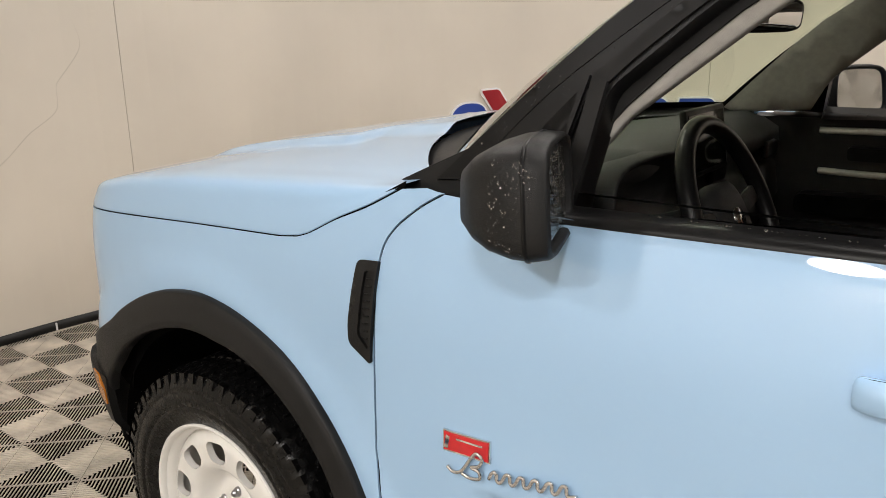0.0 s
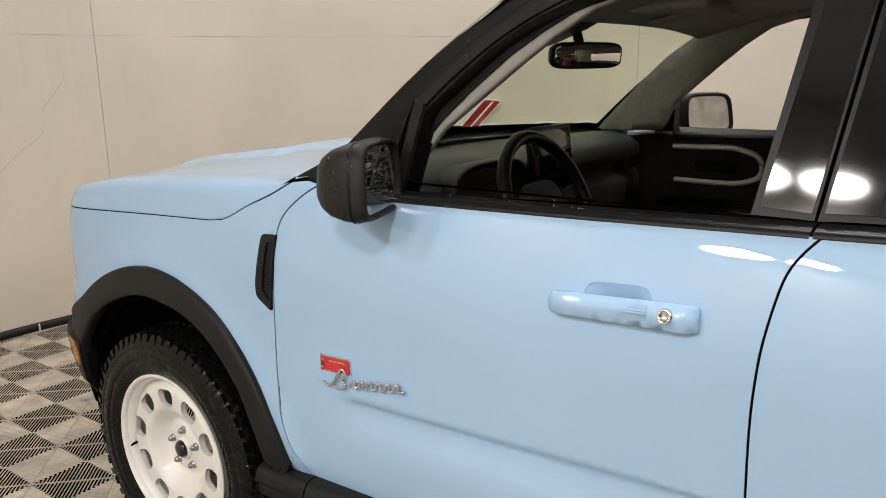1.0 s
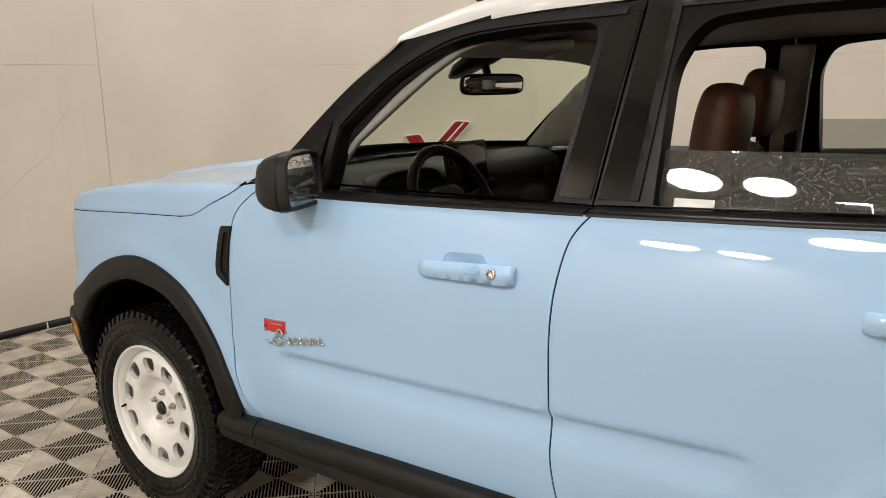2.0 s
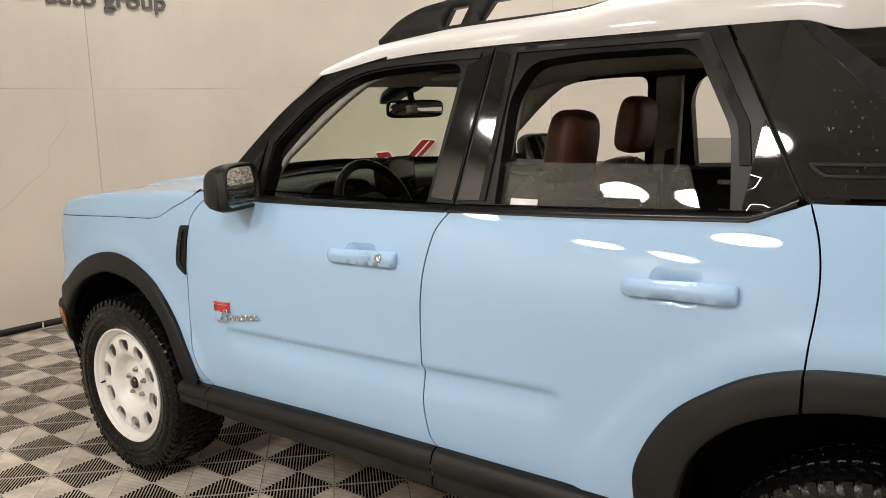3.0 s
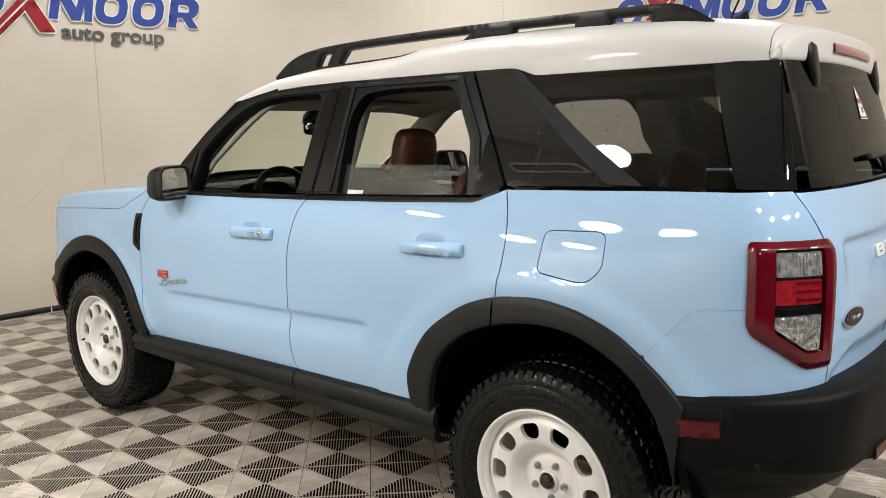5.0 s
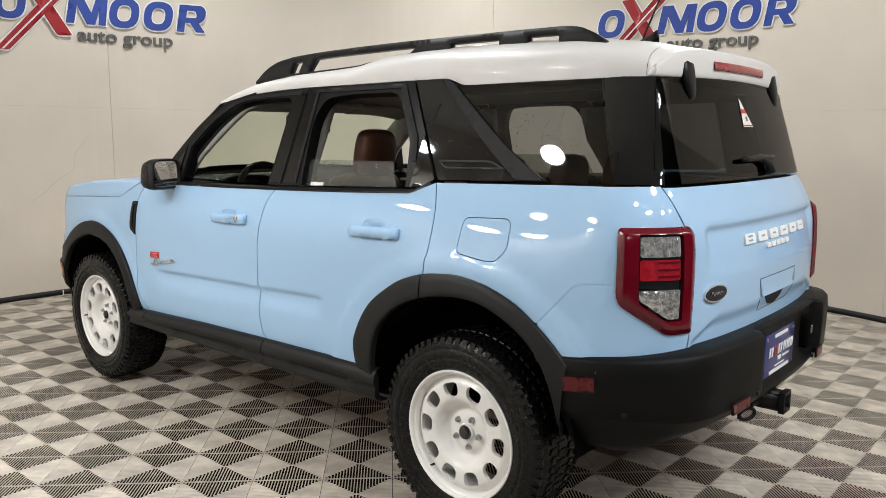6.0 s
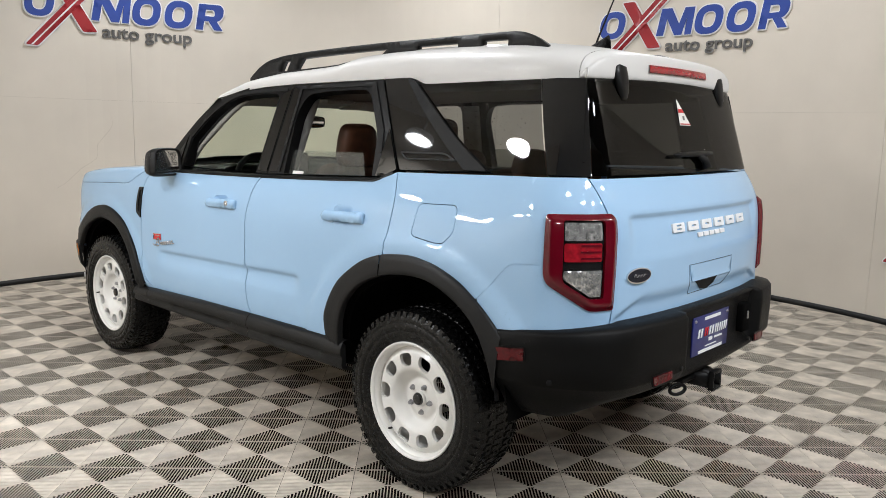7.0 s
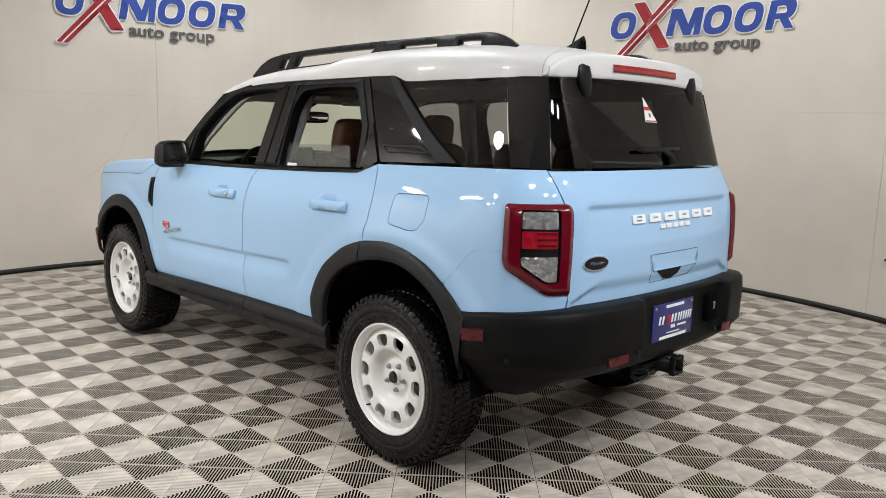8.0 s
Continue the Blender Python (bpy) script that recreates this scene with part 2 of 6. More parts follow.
def grid_mesh(rows, close_u=False, close_v=False):
    """A mesh from rows of places."""
    bm = bmesh.new()
    V = [[bm.verts.new(p) for p in r] for r in rows]
    n, m = len(V), len(V[0])
    for i in range(n if close_u else n - 1):
        for j in range(m if close_v else m - 1):
            q = (V[i][j], V[i][(j + 1) % m], V[(i + 1) % n][(j + 1) % m], V[(i + 1) % n][j])
            if len(set(q)) == 4:
                bm.faces.new(q)
    bmesh.ops.remove_doubles(bm, verts=bm.verts, dist=1e-5)
    bmesh.ops.recalc_face_normals(bm, faces=bm.faces)
    return bm


def box(x0, x1, y0, y1, z0, z1, bevel=0.004, seg=2):
    bm = bmesh.new()
    bmesh.ops.create_cube(bm, size=1)
    bm.transform(Matrix.Translation(((x0 + x1) / 2, (y0 + y1) / 2, (z0 + z1) / 2)) @ Matrix.Diagonal((x1 - x0, y1 - y0, z1 - z0, 1)))
    if bevel:
        bmesh.ops.bevel(bm, geom=bm.edges, offset=bevel, segments=seg, affect="EDGES", profile=0.5)
    return bm


def tube(path, radius, n=10, closed=False):
    """A round bar along a path; radius: one number or one for each point."""
    P = [Vector(p) for p in path]
    rows = []
    ref = Vector((0, 0, 1))
    for i, p in enumerate(P):
        a = P[i - 1] if i or closed else P[0]
        b = P[(i + 1) % len(P)] if i + 1 < len(P) or closed else P[-1]
        t = (b - a).normalized()
        if abs(t.dot(ref)) > 0.95:
            ref = Vector((0, 1, 0))
        s = t.cross(ref).normalized()
        w = s.cross(t)
        r = radius[i] if isinstance(radius, (list, tuple)) else radius
        rows.append([p + s * r * math.cos(2 * math.pi * k / n) + w * r * math.sin(2 * math.pi * k / n) for k in range(n)])
    bm = grid_mesh(rows, close_u=closed, close_v=True)
    if not closed:
        bmesh.ops.holes_fill(bm, edges=[e for e in bm.edges if e.is_boundary], sides=0)
    return bm


def join(bms):
    out = bmesh.new()
    for b in bms:
        me = bpy.data.meshes.new("joined")
        b.to_mesh(me)
        b.free()
        out.from_mesh(me)
        bpy.data.meshes.remove(me)
    return out


def lathe(profile, n=64, axis="Y", a0=0.0, a1=2 * math.pi):
    """Turns (r, h) pairs about the axis y."""
    full = abs(a1 - a0 - 2 * math.pi) < 1e-6
    rows = []
    for k in range(n if full else n + 1):
        a = a0 + (a1 - a0) * k / n
        rows.append([(r * math.cos(a), h, r * math.sin(a)) for r, h in profile])
    return grid_mesh(rows, close_u=full)


# ---- the setting: floor, round wall, added unseen hall ----
def wall_at(deg, z=0.0, inset=0.0):
    a = radians(deg)
    return Vector((CX + (RAD - inset) * math.cos(a), CY + (RAD - inset) * math.sin(a), z))


HX0, HX1, HY0, HY1 = -6.0, 9.5, -9.0, 6.0


def build_setting():
    # the dark subfloor lies just below the rib tops, imitating shade in deep gaps
    bm = bmesh.new()
    vs = [bm.verts.new(p) for p in ((HX0, HY0, -0.0025), (HX1, HY0, -0.0025), (HX1, HY1, -0.0025), (HX0, HY1, -0.0025))]
    bm.faces.new(vs)
    bmesh.ops.solidify(bm, geom=bm.faces, thickness=-0.1)
    floor = tagged(part("floor", bm, SUBFLOOR, None, smooth=False), "dark subfloor under interlocking grey plastic tiles, raised to imitate shade in their gaps", "floor", kind="structure")
    # unseen ceiling and outer walls, added to shape bounce light and reflections
    bm = box(HX0, HX1, HY0, HY1, CEIL, CEIL + 0.12, 0)
    tagged(part("ceiling", bm, CEILMAT, None, smooth=False), "plain white unseen ceiling, added to bounce light", "ceiling", kind="structure")
    for n, b in (("unseen_wall_north", (HX0, HX1, HY1, HY1 + 0.15)), ("unseen_wall_south", (HX0, HX1, HY0 - 0.15, HY0)),
                 ("unseen_wall_west", (HX0 - 0.15, HX0, HY0, HY1)), ("unseen_wall_east", (HX1, HX1 + 0.15, HY0, HY1))):
        tagged(part(n, box(*b, -0.1, CEIL, 0), HALLMAT, None, smooth=False), "plain unseen wall, added for bounce light and dark reflections", "wall", kind="structure")
    # curved wall: panels of 48.8 degrees, in two tiers, with open joints
    # its unseen ends, out to 20 and 292 degrees, are added for reflections and bounce
    back = grid_mesh([[wall_at(a, z, -0.012) for z in (-0.013, CEIL)] + [wall_at(a, z, -0.1) for z in (CEIL, -0.013)]
                      for a in np.arange(20, 292.1, 2)], close_v=True)
    wall = tagged(part("wall_curved", back, SEAMMAT, None), "curved cream wall of large smooth panels round a photo booth", "wall", kind="structure")
    seams = [20.0, 22.9, 71.7, 120.5, 169.3, 218.1, 266.9, 292.0]
    for a, b in zip(seams, seams[1:]):
        for z0, z1 in ((0.045, 1.6024), (1.6036, CEIL - 0.002)):
            steps = np.linspace(a + 0.016, b - 0.016, 28 if b - a > 10 else 6)
            rows = [[wall_at(s, z0, 0), wall_at(s, z1, 0), wall_at(s, z1, -0.010), wall_at(s, z0, -0.010)] for s in steps]
            bm = grid_mesh(rows, close_v=True)
            bmesh.ops.holes_fill(bm, edges=[e for e in bm.edges if e.is_boundary], sides=0)
            part("panel", bm, WALLMAT, wall, smooth=False)
    rows = [[wall_at(s, 0.0, 0), wall_at(s, 0.0, 0.012), wall_at(s, 0.042, 0.012), wall_at(s, 0.045, 0.0)] for s in np.arange(20, 292.1, 2)]
    tagged(part("baseboard", grid_mesh(rows), BASEMAT, None), "black base strip along the foot of the curved wall", "baseboard", kind="structure")
    tagged(part("plastic_tie", grid_mesh([[wall_at(176.0 + da, z + 0.002, 0.0135 + o) for da, o in ((-0.06, 0.0), (-0.06, 0.003), (0.06, 0.003), (0.06, 0.0))] for z in (0.0, 0.02, 0.040)]), SIGNWHITE, None), "small white plastic tie on the black base strip", "tie")
    crack = cr([(172.3, 1.52), (171.9, 1.44), (172.0, 1.36), (173.3, 1.24), (173.7, 1.20), (173.8, 1.10), (174.4, 1.05), (175.85, 0.98), (177.4, 0.875), (178.6, 0.82)], 6)
    part("crack", grid_mesh([[wall_at(a, z + 0.0008, 0.0008), wall_at(a - 0.012, z - 0.0008, 0.0008)] for a, z in crack]), SEAMMAT, wall, "fine crack in the wall panel")
    return floor


FLOOR = build_setting()


def lamp(x, y, z):
    e = new("unseen_lamp")
    e.location = (x, y, z + 0.08)
    if z < 3.0:
        part("rod", tube([(0, 0, -0.01), (0, 0, CEIL - z - 0.08)], 0.012, 8), SIGNWHITE, e)
    tagged(e, "round white lamp with a glowing disc, unseen; some match reflections, others are added fill", "lamp", "round lamps on the ceiling")
    body = lathe([(0.0, 0.0), (0.155, 0.0), (0.17, -0.02), (0.17, -0.07), (0.152, -0.075), (0.147, -0.06), (0.0, -0.06)], 48)
    wide = Matrix.Diagonal((1.15, 1.15, 1.0, 1.0)) if z < 2.9 else Matrix.Identity(4)
    body.transform(wide @ Matrix.Rotation(radians(90), 4, "X"))
    part("housing", body, SIGNWHITE, e)
    disc = lathe([(0.0, -0.064), (0.143, -0.064)], 48)
    disc.transform(wide @ Matrix.Rotation(radians(90), 4, "X"))
    part("disc", disc, WIDEMAT if z < 2.9 else LAMPMAT, e)
    return e


for lx, ly, lz in LAMPS:
    lamp(lx, ly, lz)


# ---- signs on the curved wall ----
SIGN_Z, FACE = 2.298, RAD - 0.024


def sign(origin, dz):
    """Raised shapes in two layers; u runs along the wall from the origin angle, v up from the foot of the large shapes."""
    e = new("wall_sign")
    a = radians(origin)
    e.location = wall_at(origin, SIGN_Z + dz)
    tagged(e, "blue and red raised sign with grey words on the curved wall", "sign", "raised signs on the wall")

    def on_wall(depth):
        def f(u, v):
            b = a - u / FACE
            n = Vector((-math.cos(b), -math.sin(b), 0))
            p = Vector((CX + RAD * math.cos(b), CY + RAD * math.sin(b), SIGN_Z + dz + v)) + n * depth
            return p - e.location, n
        return f

    def shape(name, outline, mat, depth, holes=(), edge=0.011):
        o = [np.array(p) for p in outline]
        base = shrunk(densify(o, 0.06), -edge)
        part("sign_edge", sheet(base, on_wall(depth - 0.004), 0.06, depth - 0.006, [shrunk(densify(h, 0.05), edge * 0.8) for h in holes]), SIGNWHITE, e, "white edge of a sign shape")
        return part(name, sheet(o, on_wall(depth), 0.06, 0.006, holes), mat, e)

    def ring(u0, u1, v0, v1, w, lean=0.17):
        cx, cy, rx, ry = (u0 + u1) / 2, (v0 + v1) / 2, (u1 - u0) / 2 - 0.018, (v1 - v0) / 2

        def ell(rx, ry):
            out = []
            for t in np.linspace(0, 2 * math.pi, 32, endpoint=False):
                x = rx * math.copysign(abs(math.cos(t)) ** 0.78, math.cos(t))
                y = ry * math.copysign(abs(math.sin(t)) ** 0.78, math.sin(t))
                out.append((cx + x + lean * y, cy + y))
            return out
        shape("ring", ell(rx, ry), SIGNBLUE, 0.024, [ell(rx - w, ry - w * 0.86)])

    ring(-0.556, -0.284, -0.012, 0.238, 0.062)
    ring(0.340, 0.624, -0.006, 0.246, 0.066)
    ring(0.628, 0.912, -0.006, 0.246, 0.066)
    # slanting blue bars that meet in a zigzag
    zig = [(0.0, 0.0), (0.066, 0.0), (0.097, 0.148), (0.170, 0.0), (0.236, 0.0), (0.284, 0.160), (0.262, 0.0), (0.322, 0.0), (0.352, 0.240), (0.262, 0.240), (0.210, 0.098), (0.140, 0.240), (0.046, 0.240)]
    shape("bar", zig, SIGNBLUE, 0.024)
    shape("bar", [(0.923, 0.0), (0.988, 0.0), (1.030, 0.238), (0.962, 0.238)], SIGNBLUE, 0.024)
    hook = rounded([(1.015, 0.190), (1.100, 0.190), (1.108, 0.128), (1.003, 0.128), (0.995, 0.082), (1.135, 0.082), (1.180, 0.130), (1.190, 0.200), (1.160, 0.238), (1.022, 0.238)], [0.006, 0.025, 0.025, 0.006, 0.006, 0.03, 0.03, 0.03, 0.03, 0.006])
    shape("bar", hook, SIGNBLUE, 0.0245)
    shape("bar", [(1.040, 0.090), (1.095, 0.002), (1.172, 0.002), (1.112, 0.098)], SIGNBLUE, 0.023)
    # crossed red bars
    shape("bar", rounded([(-0.553, -0.254), (-0.452, -0.258), (0.175, 0.405), (0.062, 0.415)], 0.02), SIGNRED, 0.030)
    shape("bar", rounded([(-0.331, 0.313), (-0.219, 0.321), (0.046, -0.103), (-0.071, -0.110)], 0.016), SIGNRED, 0.027)
    part("stripe", sheet([(-0.509, -0.2535), (-0.493, -0.2535), (0.128, 0.402), (0.112, 0.402)], on_wall(0.033), 0.06, 0.003), SIGNWHITE, e, "thin white stripe")
    # the words
    cu = bpy.data.curves.new("words", "FONT")
    cu.body = "auto group"
    cu.size, cu.extrude, cu.offset = 0.185, 0.006, 0.003
    tmp = new("words_curve", cu)
    bpy.context.view_layer.update()
    me = bpy.data.meshes.new_from_object(tmp.evaluated_get(bpy.context.evaluated_depsgraph_get()))
    bpy.data.objects.remove(tmp)
    bm = bmesh.new()
    bm.from_mesh(me)
    w = max(v.co.x for v in bm.verts)
    f = on_wall(0.014)
    for v in bm.verts:
        p, n = f(0.090 + v.co.x * 0.795 / w, -0.138 + v.co.y * 0.795 / w * 0.86)
        v.co = p + n * v.co.z
    part("lettering", bm, SIGNGREY, e, "grey words auto group", smooth=False)


for ang, dz in ((173.85, 0.0), (99.4, 0.0), (136.05, -1.546), (62.7, -1.562)):
    sign(ang, dz)

# ---- the car: surfaces ----
# outline of the body from above, left half: nose to the middle of the tail (x back, y left negative)
SIDE = cr([(-0.75, 0.0), (-0.745, -0.25), (-0.725, -0.45), (-0.70, -0.58), (-0.66, -0.68), (-0.60, -0.76), (-0.53, -0.81), (-0.45, -0.843),
           (-0.35, -0.860), (-0.2, -0.870), (0.0, -0.876), (0.5, -0.888), (1.0, -0.890), (1.55, -0.884), (2.1, -0.876), (2.5, -0.870),
           (2.8, -0.860), (3.0, -0.848), (3.1, -0.839), (3.17, -0.828), (3.225, -0.808), (3.275, -0.772), (3.315, -0.725), (3.345, -0.672),
           (3.366, -0.61), (3.38, -0.53), (3.395, -0.40), (3.407, -0.20), (3.410, 0.0)], 16)
SIDE = np.array(SIDE)
_f = SIDE[:, 0] < -0.30
SIDE[_f, 0] = -0.30 + (SIDE[_f, 0] + 0.30) * 0.90
SIDE[:, 0] += 0.012 * np.clip((SIDE[:, 0] - 3.30) / 0.10, 0, 1)
_d = np.r_[0, np.cumsum(np.hypot(*np.diff(SIDE, axis=0).T))]
_d += 0.5 - np.interp(0.5, SIDE[150:330, 0], _d[150:330])      # p = x at x = 0.5
P_MID, P_NOSE = _d[-1], _d[0]
_tx, _ty = np.gradient(SIDE[:, 0], _d), np.gradient(SIDE[:, 1], _d)


def plan(p):
    """Place and outward normal of the body's outline at p, which is about x along the side; past the middle of the tail it goes on to the right."""
    flip = 1
    if p > P_MID:
        p, flip = 2 * P_MID - p, -1
    x, y = np.interp(p, _d, SIDE[:, 0]), np.interp(p, _d, SIDE[:, 1])
    tx, ty = np.interp(p, _d, _tx), np.interp(p, _d, _ty)
    n = Vector((ty, -tx, 0)).normalized()
    return Vector((x, y * flip, 0)), Vector((n.x, n.y * flip, 0))


PROF_F = smooth_fn([(0.30, -0.10), (0.40, -0.04), (0.48, -0.012), (0.54, 0.0), (0.62, 0.006), (0.68, 0.004), (0.80, 0.002), (0.93, 0.0), (0.99, -0.006),
                    (1.03, -0.014), (1.07, -0.024), (1.11, -0.036), (1.14, -0.047), (1.18, -0.064), (1.22, -0.090), (1.26, -0.12)], blur=0.016)
PROF_R = smooth_fn([(0.30, -0.10), (0.40, -0.04), (0.48, -0.012), (0.54, 0.0), (0.62, 0.006), (0.68, 0.004), (0.80, 0.0), (0.95, 0.0), (1.06, -0.005),
                    (1.11, -0.013), (1.15, -0.026), (1.19, -0.044), (1.22, -0.060), (1.25, -0.079), (1.27, -0.095)])


PROF_S = smooth_fn([(0.30, -0.10), (0.40, -0.04), (0.48, -0.012), (0.54, 0.0), (0.62, 0.006), (0.68, 0.004), (0.80, 0.001), (0.93, 0.0), (0.99, -0.006),
                    (1.03, -0.015), (1.07, -0.026), (1.11, -0.040), (1.15, -0.055), (1.19, -0.072), (1.22, -0.087), (1.25, -0.104), (1.27, -0.118)], blur=0.016)


def crease(p, z):
    zc = 0.7145 + (p - 0.69) * 0.0296
    w = bump_between(0.72, 1.94, 0.04, p)
    d = zc - z
    if w <= 0 or d < -0.004 or d > 0.10:
        return 0.0
    return -0.015 * w * (ease(-0.004, 0.010, d) * (1 - ease(0.014, 0.10, d)))


def gate_shape(p, z):
    """The pressed shapes of the tailgate."""
    y = abs(p - P_MID)
    if y > 0.66 or z > 1.2:
        return 0.0
    upper = bump_between(0.975, 1.118, 0.012, z) * (1 - ease(0.50, 0.56, y)) * ease(0.93, 1.118, z)
    edge = min(0.44 + (0.845 - z) * 2.2, 0.60)
    low = (1 - ease(0.797, 0.850, z)) * (1 - ease(edge - 0.025, edge + 0.025, y))
    return -0.016 * upper - 0.012 * low


def arch_swell(x, z, cx, cz, r):
    """The soft ridge that runs round a wheel arch."""
    d = math.hypot(x - cx, (z - cz)) - r
    return 0.011 * (1 - ease(0.022, 0.055, d)) if d < 0.055 and z > 0.5 else 0.0


def body(p, z):
    b, n = plan(p)
    pp = p if p <= P_MID else 2 * P_MID - p
    rear, tail = ease(1.9, 2.5, pp), ease(2.95, 3.25, pp)
    o = PROF_F(z) * (1 - rear) + (PROF_S(z) * (1 - tail) + PROF_R(z) * tail) * rear + crease(p, z)
    if p > 3.35:
        o += gate_shape(p, z)
    else:
        o += arch_swell(p, z, -0.02, 0.345, 0.575) + arch_swell(p, z, 2.63, 0.345, 0.61)
    return Vector((b.x, b.y, z)) + n * o, n, o


def side_surf(out=0.0):
    def f(p, z):
        q, n, o = body(p, z)
        q2 = body(p, z + 0.004)[0]
        up = (q2 - q).normalized()
        t = Vector((-n.y, n.x, 0))
        nn = up.cross(t)
        if nn.dot(n) < 0:
            nn = -nn
        return q + nn * out, nn
    return f


# glasshouse: outline at z = 1.25 and how it leans in with height
GREEN = np.array(cr([(0.25, -0.735), (0.6, -0.750), (1.0, -0.755), (1.6, -0.752), (2.3, -0.747), (2.8, -0.733), (3.02, -0.717), (3.12, -0.703), (3.19, -0.680),
                     (3.243, -0.656), (3.278, -0.620), (3.304, -0.55), (3.323, -0.41), (3.337, -0.20), (3.341, 0.0)], 16))
GREEN[:, 0] += 0.004 * np.clip((GREEN[:, 0] - 3.05) / 0.25, 0, 1) ** 1.5
_g = np.r_[0, np.cumsum(np.hypot(*np.diff(GREEN, axis=0).T))]
_g += 1.6 - np.interp(1.6, GREEN[:100, 0], _g[:100])
G_MID = _g[-1]
_gx, _gy = np.gradient(GREEN[:, 0], _g), np.gradient(GREEN[:, 1], _g)


def green(p, z, out=0.0):
    flip = 1
    if p > G_MID:
        p, flip = 2 * G_MID - p, -1
    x, y = np.interp(p, _g, GREEN[:, 0]), np.interp(p, _g, GREEN[:, 1])
    n = Vector((np.interp(p, _g, _gy), -np.interp(p, _g, _gx), 0)).normalized()
    h = z - 1.25
    lean = 0.285 * h + 0.04 * h * h * (1 if h > 0 else 0)
    q = Vector((x, y, z)) - n * lean
    nn = (n + Vector((0, 0, 0.29))).normalized()
    q = q + nn * out
    return Vector((q.x, q.y * flip, q.z)), Vector((nn.x, nn.y * flip, nn.z))


def green_surf(out=0.0):
    return lambda p, z: green(p, z, out)


CAR = tagged(new("suv"), "pale blue sport utility vehicle with white roof, wet from washing", "car")

# ---- the car: outlines shared by neighbouring panels (p, z) ----
F_OUT = cr([(-0.572, 0.605), (-0.545, 0.640), (-0.47, 0.700), (-0.39, 0.744), (-0.333, 0.775), (-0.269, 0.818), (-0.19, 0.860), (-0.11, 0.890), (-0.03, 0.907), (0.050, 0.911),
            (0.145, 0.897), (0.236, 0.867), (0.303, 0.832), (0.357, 0.788), (0.404, 0.740), (0.448, 0.682), (0.484, 0.617), (0.507, 0.567), (0.528, 0.505)], 6)
F_IN = cr([(-0.368, 0.585), (-0.345, 0.634), (-0.305, 0.678), (-0.257, 0.727), (-0.172, 0.781), (-0.06, 0.822), (0.03, 0.836),
           (0.12, 0.829), (0.165, 0.822), (0.240, 0.797), (0.310, 0.752), (0.362, 0.704), (0.410, 0.642), (0.443, 0.559), (0.458, 0.48), (0.462, 0.40)], 6)
R_OUT = cr([(2.168, 0.515), (2.160, 0.60), (2.172, 0.655), (2.205, 0.722), (2.252, 0.783), (2.32, 0.836), (2.40, 0.884), (2.50, 0.917), (2.595, 0.929), (2.66, 0.931),
            (2.735, 0.921), (2.80, 0.905), (2.90, 0.862), (2.998, 0.79), (3.05, 0.742), (3.09, 0.70)], 6)
R_IN = cr([(2.265, 0.40), (2.258, 0.5), (2.272, 0.615), (2.305, 0.70), (2.375, 0.772), (2.46, 0.817), (2.56, 0.846), (2.672, 0.858), (2.78, 0.846), (2.897, 0.792),
           (2.980, 0.722), (3.03, 0.640), (3.058, 0.55), (3.068, 0.46)], 6)
F_MIDL = [0.6 * a + 0.4 * b for a, b in zip(resample(F_OUT, 60), resample(F_IN, 60))]
R_MIDL = [0.6 * a + 0.4 * b for a, b in zip(resample(R_OUT, 60), resample(R_IN, 60))]
DOOR_F = cr([(0.606, 1.166), (0.566, 1.142), (0.526, 1.108), (0.505, 1.075), (0.499, 1.03), (0.499, 0.96), (0.498, 0.866), (0.497, 0.75), (0.499, 0.70), (0.524, 0.588), (0.55, 0.535), (0.592, 0.486)], 5)
DOOR_M = cr([(1.604, 1.166), (1.580, 1.138), (1.561, 1.10), (1.546, 1.02), (1.540, 0.95), (1.538, 0.87), (1.541, 0.75), (1.546, 0.64), (1.558, 0.56), (1.57, 0.53), (1.588, 0.514)], 5)
DOOR_R = cr([(2.476, 1.234), (2.502, 1.16), (2.513, 1.075), (2.507, 0.97), (2.502, 0.895)], 5)
HOODLINE = cr([(-0.66, 1.006), (-0.43, 1.020), (-0.05, 1.042), (0.25, 1.056)], 5) + cr([(0.298, 1.062), (0.33, 1.073), (0.387, 1.102), (0.455, 1.131), (0.520, 1.166)], 5)
CUT = [(2.975, 0.815), (2.992, 0.832), (3.085, 0.938), (3.10, 0.949), (3.125, 0.957), (3.24, 0.963)]
FUEL = rounded([(2.645, 1.124), (2.836, 1.131), (2.838, 1.033), (2.798, 0.991), (2.760, 0.989), (2.635, 1.005)], [0.025, 0.03, 0.02, 0.02, 0.02, 0.02], 5)
CUPS = [rounded([(x, 1.000), (x + 0.118, 1.005), (x + 0.118, 1.064 + dz), (x, 1.058 + dz)], 0.028, 5) for x, dz in ((1.255, 0.0), (2.168, 0.026))]
P_GATE = float(np.interp(-0.622, SIDE[-160:, 1], _d[-160:]))


